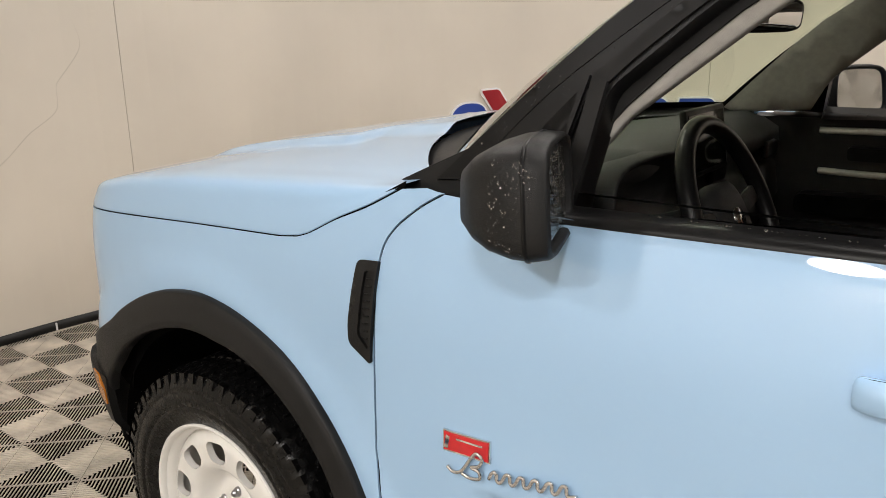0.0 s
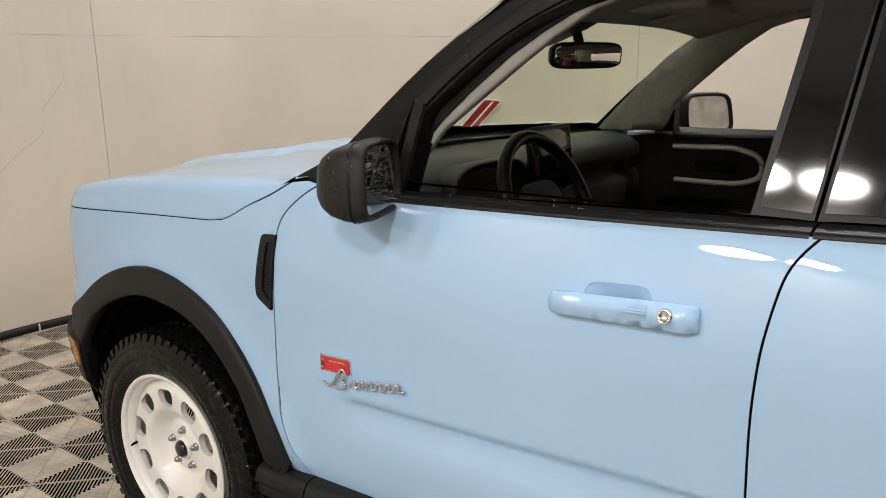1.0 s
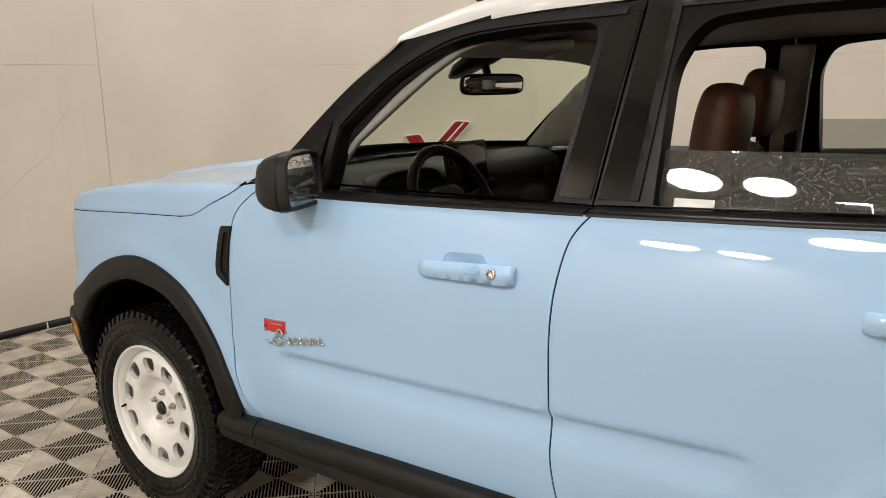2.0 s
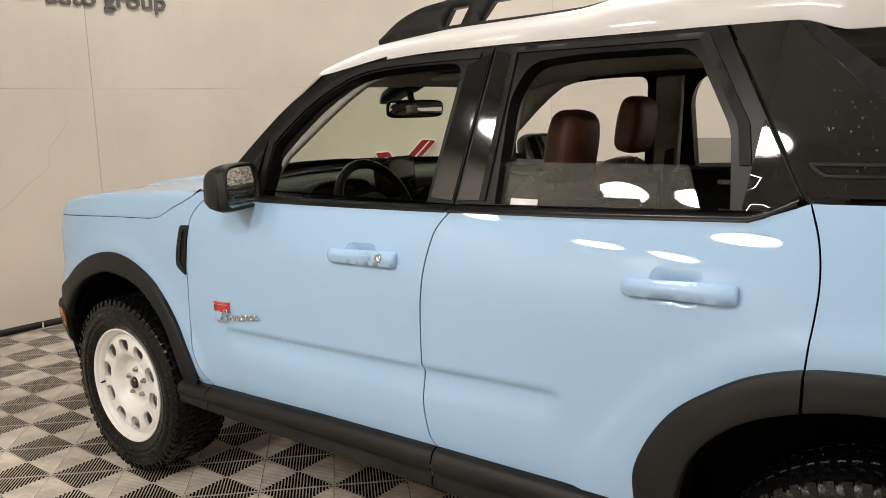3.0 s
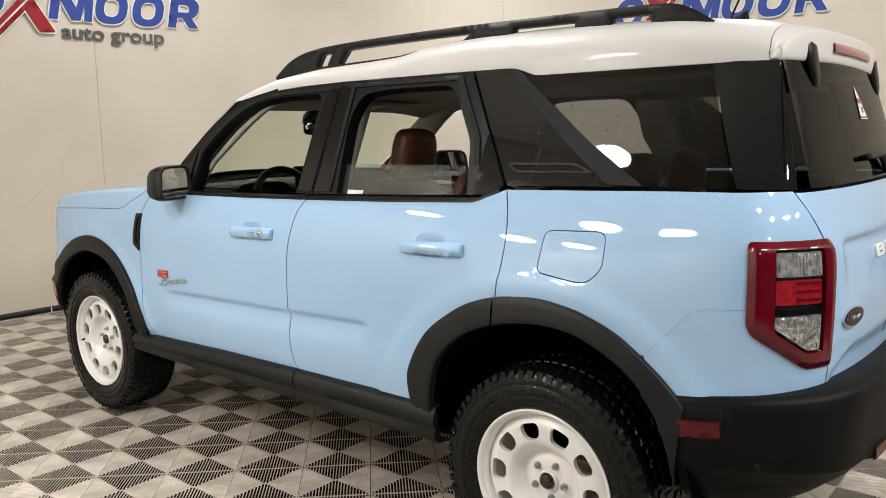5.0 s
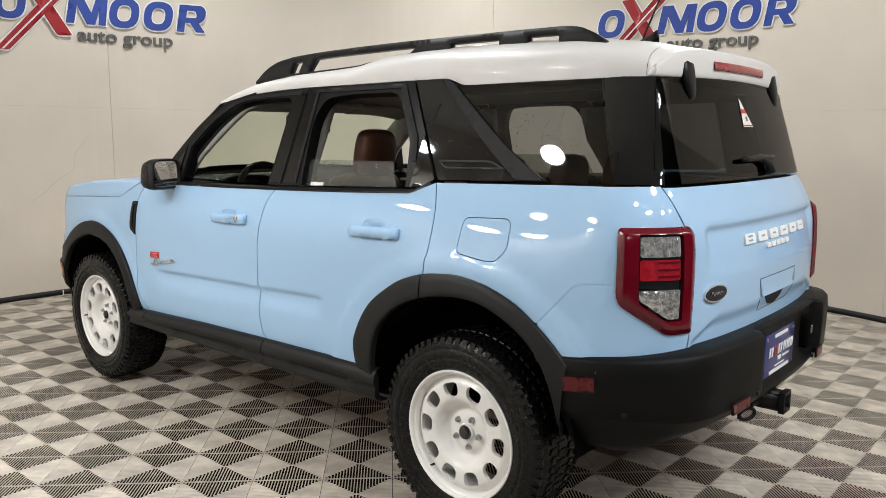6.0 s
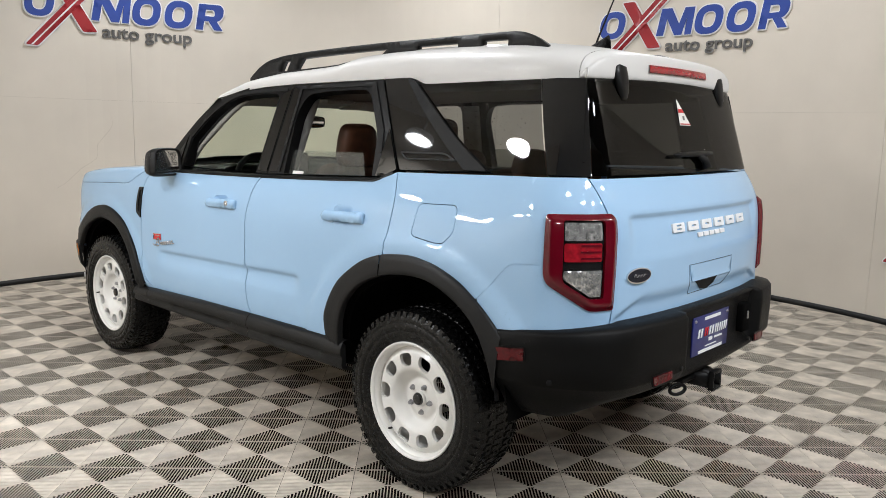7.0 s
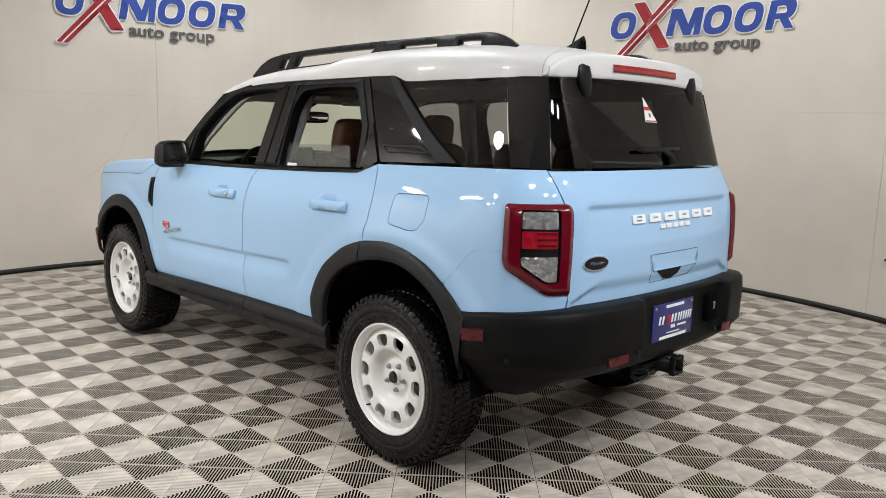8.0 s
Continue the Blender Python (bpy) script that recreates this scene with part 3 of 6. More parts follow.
def build_body():
    # fender
    o = [(-0.66, 0.62)] + [tuple(q) for q in HOODLINE] + [(0.57, 1.172)] + [tuple(q) for q in DOOR_F] + [(0.52, 0.468)] + [tuple(q) for q in reversed(F_MIDL) if q[0] > -0.56] + [(-0.58, 0.58)]
    both("fender", sheet(o, side_surf(), 0.03, 0.02, gap=0.0021), PAINT, CAR)
    # doors
    o = [tuple(q) for q in DOOR_F] + [(1.10, 0.506)] + [tuple(q) for q in reversed(DOOR_M)] + [(1.25, 1.158), (0.9, 1.153)]
    lines = list(np.arange(0.655, 0.765, 0.006))
    fl, fr = both("front_door", sheet(o, side_surf(), 0.03, 0.025, [CUPS[0]], gap=0.0021, lines=lines), PAINT, CAR)
    mid = [q for q in R_MIDL if q[0] < 2.495]
    o = [tuple(q) for q in DOOR_M] + [(2.0, 0.520), (2.18, 0.521)] + [tuple(q) for q in mid if q[1] > 0.53] + [tuple(q) for q in reversed(DOOR_R)] + [(2.404, 1.207), (2.36, 1.193), (2.0, 1.178)]
    rl, rr = both("rear_door", sheet(o, side_surf(), 0.03, 0.025, [CUPS[1]], gap=0.0021, lines=lines), PAINT, CAR)
    # quarter panel round the corner to the tailgate, and the filler below it
    edge = [(P_GATE - 0.012, 0.735), (P_GATE + 0.004, 0.80), (P_GATE + 0.002, 0.965), (P_GATE, 1.0), (P_GATE - 0.012, 1.12), (P_GATE - 0.045, 1.205), (P_GATE - 0.075, 1.254)]
    mid = [q for q in R_MIDL if 2.508 < q[0] < 2.962 and q[1] > 0.8]
    o = [tuple(q) for q in DOOR_R] + [tuple(q) for q in mid] + CUT + edge[2:] + [(3.3, 1.254), (3.05, 1.250), (2.8, 1.243)]
    ql, qr = both("quarter_panel", sheet(o, side_surf(), 0.025, 0.02, [shrunk(densify(FUEL, 0.02), -0.002)], gap=0.0021), PAINT, CAR)
    mid = [q for q in R_MIDL if q[0] > 2.972 and q[1] > 0.7]
    o = list(reversed(CUT)) + [tuple(q) for q in mid] + [(3.2, 0.715), (3.3, 0.74)] + edge[:3]
    cut = np.array(CUT)
    both("filler_joint", sheet([tuple(q + np.array([-0.004, 0.008])) for q in cut] + [tuple(q + np.array([0.004, -0.008])) for q in cut[::-1]], side_surf(-0.0016), 0.03, 0.0), PAINT, CAR)
    both("corner_filler", sheet(o, side_surf(), 0.025, 0.02, gap=0.0015), PAINT, CAR)
    both("fuel_flap", sheet(FUEL, side_surf(), 0.025, 0.02, gap=0.001), PAINT, CAR)
    # tailgate
    o = [(P_GATE - 0.012, 0.735), (P_GATE + 0.004, 0.80), (P_GATE, 1.0), (P_GATE - 0.012, 1.12), (P_GATE - 0.045, 1.205), (P_GATE - 0.070, 1.250)]
    o = [tuple(q) for q in cr(o, 4)]
    o = o + [(2 * P_MID - p, z) for p, z in reversed(o)]
    gl = list(np.arange(0.77, 0.88, 0.007)) + list(np.arange(1.09, 1.135, 0.006))
    gate = part("tailgate", sheet(o, side_surf(), 0.016, 0.03, gap=0.0021, lines=gl), PAINT, CAR)
    # dark strips sunk in the door gaps, in place of the shade there
    for line in (DOOR_F, DOOR_M, DOOR_R):
        o = [(q[0] - 0.007, q[1]) for q in line] + [(q[0] + 0.007, q[1]) for q in reversed(line)]
        both("door_gap_shade", sheet(o, side_surf(-0.004), 0.03, 0.0), LINER, CAR, "dark strip standing in for the shade in a door gap")
    # dark inner shell behind the gaps
    o = [(-0.60, 0.62)] + [(-0.60, 0.98), (0.30, 1.03), (0.62, 1.10), (2.4, 1.12), (2.55, 1.12), (P_MID, 1.12), (P_MID, 0.50), (3.1, 0.50)]
    o += [tuple(q) for q in reversed(R_IN) if q[1] > 0.46] + [(2.262, 0.42), (0.42, 0.42)] + [tuple(q) for q in reversed(F_IN) if q[1] > 0.44]
    both("inner_shell", sheet(shrunk(densify(o, 0.05), -0.012), side_surf(-0.034), 0.04, 0.0), LINER, CAR, "dark inner body")
    return fl, fr, rl, rr, ql, qr, gate


FDOOR, FDOOR_R, RDOOR, RDOOR_R, QUARTER, QUARTER_R, GATE = build_body()


def flare(a, b, n=64, name="wheel_arch_trim"):
    """The black plastic band round a wheel opening."""
    A, B = resample(a, n), resample(b, n)
    ts = [(0.0, -0.006), (0.0, 0.008), (0.015, 0.013), (0.05, 0.0155), (0.35, 0.020), (0.7, 0.024), (0.93, 0.026), (0.98, 0.024), (1.0, 0.016), (1.004, 0.002), (1.005, -0.004)]
    f = side_surf()
    rows = []
    for i in range(n):
        row = []
        for t, h in ts:
            u = A[i] + (B[i] - A[i]) * t
            p, nn = f(u[0], max(u[1], 0.5) if u[1] < 0.5 else u[1])
            p = Vector((p.x, p.y, u[1]))
            k = 0.45 + 0.55 * ease(-0.60, -0.25, u[0])
            row.append(p + Vector((nn.x, nn.y, 0)).normalized() * (h * k if h > 0 else h))
        rows.append(row)
    return grid_mesh(rows)


for a, b, cut in ((F_OUT, F_IN, None), (R_OUT, R_IN, 2.504)):
    if cut is None:
        both("wheel_arch_trim", flare(a, b), PLASTIC, CAR, "textured black plastic wheel arch trim")
    else:
        A, B = resample(a, 200), resample(b, 200)
        k = min(range(200), key=lambda i: abs(A[i][0] - cut))
        kb = min(range(200), key=lambda i: abs(B[i][0] - cut) + (B[i][1] < 0.7))
        both("wheel_arch_trim", flare(A[:k + 1], B[:kb + 1], 40), PLASTIC, CAR, "textured black plastic wheel arch trim")
        both("wheel_arch_trim", flare(A[k + 1:], B[kb + 1:], 48), PLASTIC, CAR, "textured black plastic wheel arch trim")


def rocker(p0, p1, slot=True):
    prof = [(0.534, -0.012), (0.531, 0.010), (0.520, 0.022), (0.500, 0.030), (0.470, 0.034), (0.462, 0.024), (0.445, 0.022), (0.425, 0.026), (0.402, 0.016), (0.392, -0.01), (0.388, -0.06)]
    ps = np.linspace(p0, p1, max(4, int((p1 - p0) / 0.025)))
    rows = []
    for p in ps:
        top = np.interp(p, [0.5, 0.60, 1.10, 1.58, 2.17], [0.478, 0.486, 0.507, 0.516, 0.522])
        row = []
        for z, o in prof:
            zz = 0.390 + (z - 0.390) * (top - 0.388) / 0.144
            q, n = plan(p)
            if slot and 0.43 < z < 0.468:
                o -= 0.026 * bump_between(p0 + 0.30 * (p1 - p0), p1 - 0.16, 0.022, p)
            row.append(Vector((q.x, q.y, zz)) + n * o)
        rows.append(row)
    return grid_mesh(rows)


both("sill_trim", rocker(0.425, 0.590, False), PLASTIC, CAR, "black plastic sill cladding")
both("sill_trim", rocker(0.594, 1.583), PLASTIC, CAR, "black plastic sill cladding")
both("sill_trim", rocker(1.588, 2.275), PLASTIC, CAR, "black plastic sill cladding")

# ---- bonnet, roof, glasshouse ----
SHUT_P = np.array([q[0] for q in HOODLINE])
SHUT_Z = np.array([q[1] for q in HOODLINE])


HOOD_EDGE = smooth_fn([(-0.78, 0.99), (-0.70, 1.02), (-0.60, 1.05), (-0.45, 1.082), (-0.3, 1.106), (-0.1, 1.128), (0.2, 1.147), (0.45, 1.160), (0.62, 1.184)], blur=0.03)


def hood():
    rows = []
    f = side_surf()
    for x in list(np.linspace(-0.738, -0.55, 12)) + list(np.linspace(-0.52, 0.505, 46)):
        p = np.interp(x, SIDE[:250, 0], _d[:250])
        zs = np.interp(p, SHUT_P, SHUT_Z) + 0.0030
        e, _ = f(p, zs)
        ys, zc = -e.y, max(HOOD_EDGE(e.x), zs + 0.006)
        h = zc - zs
        side = cr([(ys - 0.007, zs - 0.002), (ys, zs), (ys - 0.010, zs + 0.45 * h), (ys - 0.026, zs + 0.85 * h), (ys - 0.065, zs + 1.0 * h), (ys - 0.16, zs + h + 0.006)], 5)
        row = [(e.x, -q[0], q[1]) for q in side[:-1]]
        y0, z0 = ys - 0.16, zs + h + 0.006
        for y in np.linspace(y0, 0, 30):
            z = z0 + 0.014 * (1 - (y / y0) ** 2) * ease(-0.76, -0.45, e.x)
            rise = 0.016 * (1 - ease(0.405, 0.445, y)) * ease(-0.62, -0.40, e.x) * (1 - ease(0.12, 0.22, e.x) * ease(0.25, 0.35, y))
            row.append((e.x, -y, z + rise))
        # the rear edge bows forward to follow the windscreen
        row = [(a - 0.34 * (1 - min(abs(b) / 0.735, 1.0) ** 2) * ease(-0.35, 0.505, a) ** 1.3, b, c) for a, b, c in row]
        rows.append(row + [(a, -b, c) for a, b, c in reversed(row[:-1])])
    return grid_mesh(rows)


# near-black strip behind the shut line stands in for the gap's shade
both("bonnet_gap_shade", sheet([tuple(q + np.array([0, -0.03])) for q in HOODLINE] + [tuple(q + np.array([0, 0.012])) for q in reversed(HOODLINE)], side_surf(-0.005), 0.03, 0.0), LINER, CAR, "dark strip standing in for the shade in the bonnet gap")
part("bonnet", hood(), PAINT, CAR)

DRIP = smooth_fn([(0.9, 1.50), (1.03, 1.536), (1.074, 1.548), (1.18, 1.573), (1.29, 1.586), (1.395, 1.593), (1.64, 1.601), (2.25, 1.608), (2.405, 1.609), (2.445, 1.597), (2.485, 1.581), (2.6, 1.582), (3.06, 1.588), (3.3, 1.588)], blur=0.010)
ROOF_MID = smooth_fn([(0.80, 1.545), (0.95, 1.585), (1.05, 1.622), (1.2, 1.664), (1.45, 1.692), (1.75, 1.703), (1.86, 1.708), (1.98, 1.738), (2.2, 1.750), (2.6, 1.754), (2.9, 1.744), (3.1, 1.720), (3.25, 1.685)], blur=0.02)


DRIP_P = np.linspace(0.4, float(np.interp(-0.55, GREEN[-140:, 1], _g[-140:])), 400)
DRIP_X = np.array([green(p, 1.588)[0].x for p in DRIP_P])


def roof_section(x, n=4.2, m=2.9, count=18, lift=0.0):
    p = np.interp(x, DRIP_X, DRIP_P)
    zd = DRIP(x)
    e, _ = green(p, zd)
    zt = ROOF_MID(x)
    n += 1.8 * ease(1.5, 2.3, x)
    row = []
    for t in np.linspace(0, math.pi / 2, count):
        y = -e.y * math.cos(t) ** (2 / n)
        z = zd + (zt - zd) * math.sin(t) ** (2 / m)
        row.append((x, -y, z + lift))
    return row + [(a, -b, c) for a, b, c in reversed(row[:-1])]


def roof():
    rows = []
    for x in np.linspace(0.985, 3.172, 94):
        # the front edge bows forward in the middle
        r = roof_section(x)
        k = 1 - ease(0.985, 1.5, x)
        r = [(a - 0.11 * k * (1 - (b / 0.72) ** 2), b, c - 0.022 * k * (1 - (b / 0.72) ** 2)) for a, b, c in r]
        rows.append(r)
    bm = grid_mesh(rows)
    return bm


part("roof", roof(), ROOFWHITE, CAR, "white painted roof")


def spoiler():
    p1 = float(np.interp(3.178, DRIP_X, DRIP_P))
    R = resample(roof_section(3.1735, count=40), 81)
    rows = []
    for s, r in zip(np.linspace(-1, 1, 81), R):
        p = G_MID + s * (G_MID - p1)
        q = green(p, 1.589, 0.008)[0]
        b = green(p, 1.589 + 0.014 * max(0.0, 1 - (q.y / 0.6) ** 2), 0.008)[0]
        back = ease(3.17, 3.215, b.x)
        h = 0.086 * max(0.0, 1 - min(1.0, abs(b.y) / 0.584) ** 6) ** 0.5
        lip = np.array((b.x - 0.010 * back, b.y * (1 - 0.02 * back), b.z + h))
        edge = np.array((b.x + 0.002, b.y, b.z + 0.88 * h))
        r = np.array(r)
        pts = [r, r * 0.5 + lip * 0.5 + np.array((0, 0, 0.004 * back)), lip * 0.95 + r * 0.05 + np.array((0, 0, 0.003 * back)), edge, np.array(b), np.array(green(p, b.z - 0.004, -0.02)[0])]
        rows.append(cr(pts, 5))
    return grid_mesh(rows)


SPOILER = part("rear_spoiler", spoiler(), ROOFWHITE, CAR, "white roof spoiler above the rear window")

# side frames, pillars and windows (p, z)
A_FRONT = [(0.545, 1.172), (0.640, 1.264), (0.735, 1.352), (0.836, 1.438), (0.945, 1.510), (0.985, 1.542), (1.03, 1.550)]
A_SEAM = [(0.605, 1.176), (0.690, 1.270), (0.770, 1.344), (0.915, 1.452), (1.05, 1.535), (1.13, 1.563), (1.25, 1.580)]
both("windscreen_pillar", sheet([tuple(q) for q in cr(A_FRONT, 4)] + [(1.25, 1.590)] + [tuple(q) for q in reversed(cr(A_SEAM, 4))], green_surf(0.004), 0.03, 0.05, gap=0.0015), SATIN, CAR, "black windscreen pillar")
F_OPEN = rounded([(0.806, 1.158), (0.831, 1.322), (1.0, 1.468), (1.17, 1.538), (1.36, 1.554), (1.545, 1.555), (1.490, 1.178)], [0.004, 0.02, 0.2, 0.2, 0.2, 0.045, 0.004], 6)
o = [tuple(q) for q in cr(A_SEAM, 4)] + [(1.64, 1.595), (1.583, 1.174)]
both("door_frame", sheet(o, green_surf(0.010), 0.03, 0.05, [F_OPEN], gap=0.003), SATIN, CAR, "black upper frame of the front door")
R_OPEN = rounded([(1.712, 1.184), (1.712, 1.46), (1.76, 1.546), (1.90, 1.560), (2.185, 1.562), (2.292, 1.375), (2.312, 1.204)], [0.004, 0.1, 0.1, 0.1, 0.05, 0.03, 0.004], 6)
o = [(1.583, 1.174), (1.64, 1.595), (2.253, 1.606), (2.456, 1.236), (2.395, 1.206)]
both("door_frame", sheet(o, green_surf(0.010), 0.03, 0.05, [R_OPEN], gap=0.003), SATIN, CAR, "black upper frame of the rear door")
SAIL = rounded([(2.256, 1.607), (2.425, 1.608), (2.557, 1.503), (2.728, 1.366), (2.918, 1.250), (2.460, 1.236)], [0.002, 0.05, 0.2, 0.2, 0.01, 0.01], 6)
both("rear_pillar_panel", sheet(SAIL, green_surf(0.010), 0.03, 0.03, gap=0.003), GLOSS, CAR, "gloss black pillar panel behind the rear door")
RIB = [(2.405, 1.600), (2.445, 1.592), (2.557, 1.503), (2.728, 1.366), (2.905, 1.252), (2.80, 1.252), (2.66, 1.360), (2.50, 1.500)]
both("pillar_rib", sheet(rounded(RIB, [0.01, 0.03, 0.1, 0.1, 0.01, 0.01, 0.1, 0.1], 4), green_surf(0.022), 0.03, 0.014), SEAL, CAR, "raised black rib along the pillar panel")
SLOT = rounded([(2.452, 1.309), (2.69, 1.312), (2.752, 1.284), (2.485, 1.279)], [0.012, 0.02, 0.004, 0.02], 4)
both("pillar_vent", sheet(SLOT, green_surf(0.016), 0.03, 0.008, [shrunk(densify(SLOT, 0.02), 0.006)]), PLASTIC, CAR, "black vent bezel with a satin lower lip")
both("vent_lip", sheet([(2.49, 1.2805), (2.750, 1.2855), (2.744, 1.2885), (2.492, 1.2835)], green_surf(0.0185), 0.03, 0.003), SATIN, CAR, "thin satin lip")
QG = [(2.42, 1.580), (3.050, 1.587), (3.143, 1.252), (2.85, 1.250)]
both("quarter_window", sheet(QG, green_surf(0.004), 0.04, 0.0, gap=0.002), TINT, CAR, "dark tinted quarter window")
part("quarter_lining", mirrored(sheet(rounded([(2.965, 1.25), (2.935, 1.585), (3.08, 1.586), (3.16, 1.25)], [0.01, 0.03, 0.01, 0.01]), green_surf(-0.022), 0.04, 0.02)), SEAL, CAR, "dark inner lining beside the quarter window")
GG = float(np.interp(-0.630, GREEN[-140:, 1], _g[-140:]))
CT = [(3.052, 1.587), (3.13, 1.590), (GG + 0.004, 1.588), (GG + 0.0, 1.252), (3.145, 1.252)]
both("corner_trim", sheet(CT, green_surf(0.006), 0.02, 0.02, gap=0.002), GLOSS, CAR, "gloss black corner trim beside the rear window")
both("trim_ridge", sheet([(GG - 0.033, 1.30), (GG - 0.027, 1.30), (GG - 0.020, 1.575), (GG - 0.024, 1.575)], green_surf(0.0105), 0.03, 0.005), GLOSS, CAR, "raised edge on the corner trim")
o = [(GG + 0.004, 1.588), (GG + 0.0, 1.256)]
o = o + [(G_MID, 1.256)] + [(2 * G_MID - p, z) for p, z in reversed(o)] + [(G_MID, 1.604)]
part("rear_window", sheet(o, green_surf(0.004), 0.04, 0.0, gap=0.001), TINTREAR, CAR, "dark tinted rear window with water drops")
BELT = [(0.62, 1.150), (0.9, 1.153), (1.25, 1.159), (1.60, 1.167), (2.0, 1.179), (2.36, 1.194), (2.40, 1.207), (2.452, 1.236)]


def belt_trim(p0, p1):
    rows = []
    f = green_surf()
    g = side_surf()
    for p in np.linspace(p0, p1, 30):
        z = np.interp(p, [b[0] for b in BELT], [b[1] for b in BELT])
        q, n = f(p, z + 0.008)
        s, m = g(p, z - 0.006)
        q = q + n * 0.010
        s = Vector((s.x, s.y, z - 0.004))
        rows.append([q - n * 0.03, q, q + n * 0.006 + Vector((0, 0, -0.004)), s * 0.5 + q * 0.5 + Vector((0, 0, 0.005)), s + Vector((0, -0.002, 0.004)), s + Vector((0, 0.004, -0.012))])
    return grid_mesh(rows)


both("belt_seal", belt_trim(0.66, 1.585), SATIN, CAR, "black rubber belt seal with water beads")
both("belt_seal", belt_trim(1.590, 2.450), SATIN, CAR, "black rubber belt seal with water beads")
# lowered rear door windows
RW = [(1.695, 1.150), (1.695, 1.298), (2.200, 1.304), (2.255, 1.165)]
both("door_window", sheet(rounded(RW, [0.002, 0.01, 0.01, 0.002]), green_surf(-0.018), 0.05, 0.0), SMOKE, CAR, "half lowered smoked rear door window with water drops")
# windscreen
rows = []
for v in np.linspace(0, 1, 16):
    row = []
    for u in np.linspace(-1, 1, 25):
        xb, zb = 0.525 - 0.25 * (1 - u * u), 1.172 + 0.02 * (1 - u * u)
        xt, zt = 0.995 - 0.125 * (1 - u * u), 1.545 + 0.03 * (1 - u * u)
        bow = 0.018 * math.sin(math.pi * v)
        row.append((xb + (xt - xb) * v - bow * 0.6, u * (0.728 + (0.684 - 0.728) * v), zb + (zt - zb) * v + bow))
    rows.append(row)
bm = grid_mesh(rows)
part("windscreen", bm, SHIELD, CAR, "slightly green laminated windscreen")
# black printed border inside the windscreen's edge


def on_screen(u, v, inset=0.004):
    xb, zb = 0.525 - 0.25 * (1 - u * u), 1.172 + 0.02 * (1 - u * u)
    xt, zt = 0.995 - 0.125 * (1 - u * u), 1.545 + 0.03 * (1 - u * u)
    bow = 0.018 * math.sin(math.pi * v)
    return Vector((xb + (xt - xb) * v - bow * 0.6 + inset, u * (0.728 + (0.684 - 0.728) * v), zb + (zt - zb) * v + bow - inset))


rim = [(-1, v) for v in np.linspace(0, 1, 14)] + [(u, 1) for u in np.linspace(-0.95, 0.95, 22)] + [(1, v) for v in np.linspace(1, 0, 14)] + [(u, 0) for u in np.linspace(0.95, -0.95, 22)]
rim2 = [(max(-0.962, min(0.962, u)), max(0.05, min(0.955, v))) for u, v in rim]
part("windscreen_border", grid_mesh([[on_screen(*q) for q in rim], [on_screen(*q) for q in rim2]], close_v=True), SEAL, CAR, "black printed border of the windscreen")
# cowl under the windscreen
rows = []
for u in np.linspace(-1, 1, 25):
    xb, zb = 0.525 - 0.25 * (1 - u * u), 1.172 + 0.02 * (1 - u * u)
    xh, zh = 0.515 - 0.34 * (1 - min(abs(u) * 0.985, 1) ** 2), 1.158 + 0.035 * (1 - abs(u) ** 3)
    rows.append([(xh - 0.06, u * 0.722, zh - 0.045), (xh - 0.015, u * 0.722, zh - 0.016), (xb - 0.012, u * 0.72, zb - 0.012), (xb + 0.003, u * 0.715, zb + 0.003), (xb + 0.05, u * 0.71, zb - 0.02)])
part("cowl", grid_mesh(rows), PLASTIC, CAR, "black plastic cowl below the windscreen")
both("cowl_corner", sheet(rounded([(0.452, 1.13), (0.462, 1.164), (0.53, 1.196), (0.60, 1.228), (0.655, 1.262), (0.61, 1.176), (0.60, 1.13)], 0.008), green_surf(-0.004), 0.03, 0.04), SEAL, CAR, "black corner piece at the foot of the pillar")
# roof lining and inner pillars
rows = []
for x in np.linspace(0.93, 3.05, 40):
    p = np.interp(x, GREEN[:200, 0], _g[:200])
    e, _ = green(p, DRIP(x) - 0.03)
    rows.append([(x - 0.09 * (1 - ease(0.9, 1.5, x)) * (1 - t * t), -e.y * t * 0.97, DRIP(x) - 0.035 + 0.045 * (1 - abs(t) ** 4)) for t in np.linspace(-1, 1, 17)])
part("roof_lining", grid_mesh(rows), LINING, CAR, "grey cloth roof lining")


def inner_pillar(pts, w, mat=LINING, off=-0.07, th=0.05):
    a = np.array(pts, float)
    poly = [tuple(q) for q in a] + [tuple(q + np.array([w, 0])) for q in a[::-1]]
    both("inner_pillar", sheet(poly, green_surf(off), 0.04, th, back=True), mat, CAR, "pale inner pillar lining")


A_IN = [(x - 0.035, z) for x, z in A_FRONT[:-1]] + [(1.28, 1.582), (1.28, 1.562), (1.15, 1.524), (1.07, 1.474), (1.0, 1.421), (0.935, 1.368), (0.846, 1.295), (0.815, 1.255), (0.78, 1.19)]
A_DARK = [(0.66, 1.20), (0.77, 1.33), (0.92, 1.44), (1.05, 1.52), (1.30, 1.572), (1.30, 1.556), (1.13, 1.522), (1.05, 1.478), (0.985, 1.434), (0.903, 1.364), (0.846, 1.308), (0.822, 1.278), (0.79, 1.20)]
both("inner_seal", sheet(A_DARK, green_surf(-0.027), 0.04, 0.005), SEAL, CAR, "black seal inside the door frame")
both("inner_pillar", sheet(A_IN, green_surf(-0.035), 0.04, 0.020, back=True), LINING, CAR, "pale inner pillar lining")
inner_pillar([(1.555, 1.18), (1.605, 1.56)], 0.10, LINING, -0.062, 0.04)
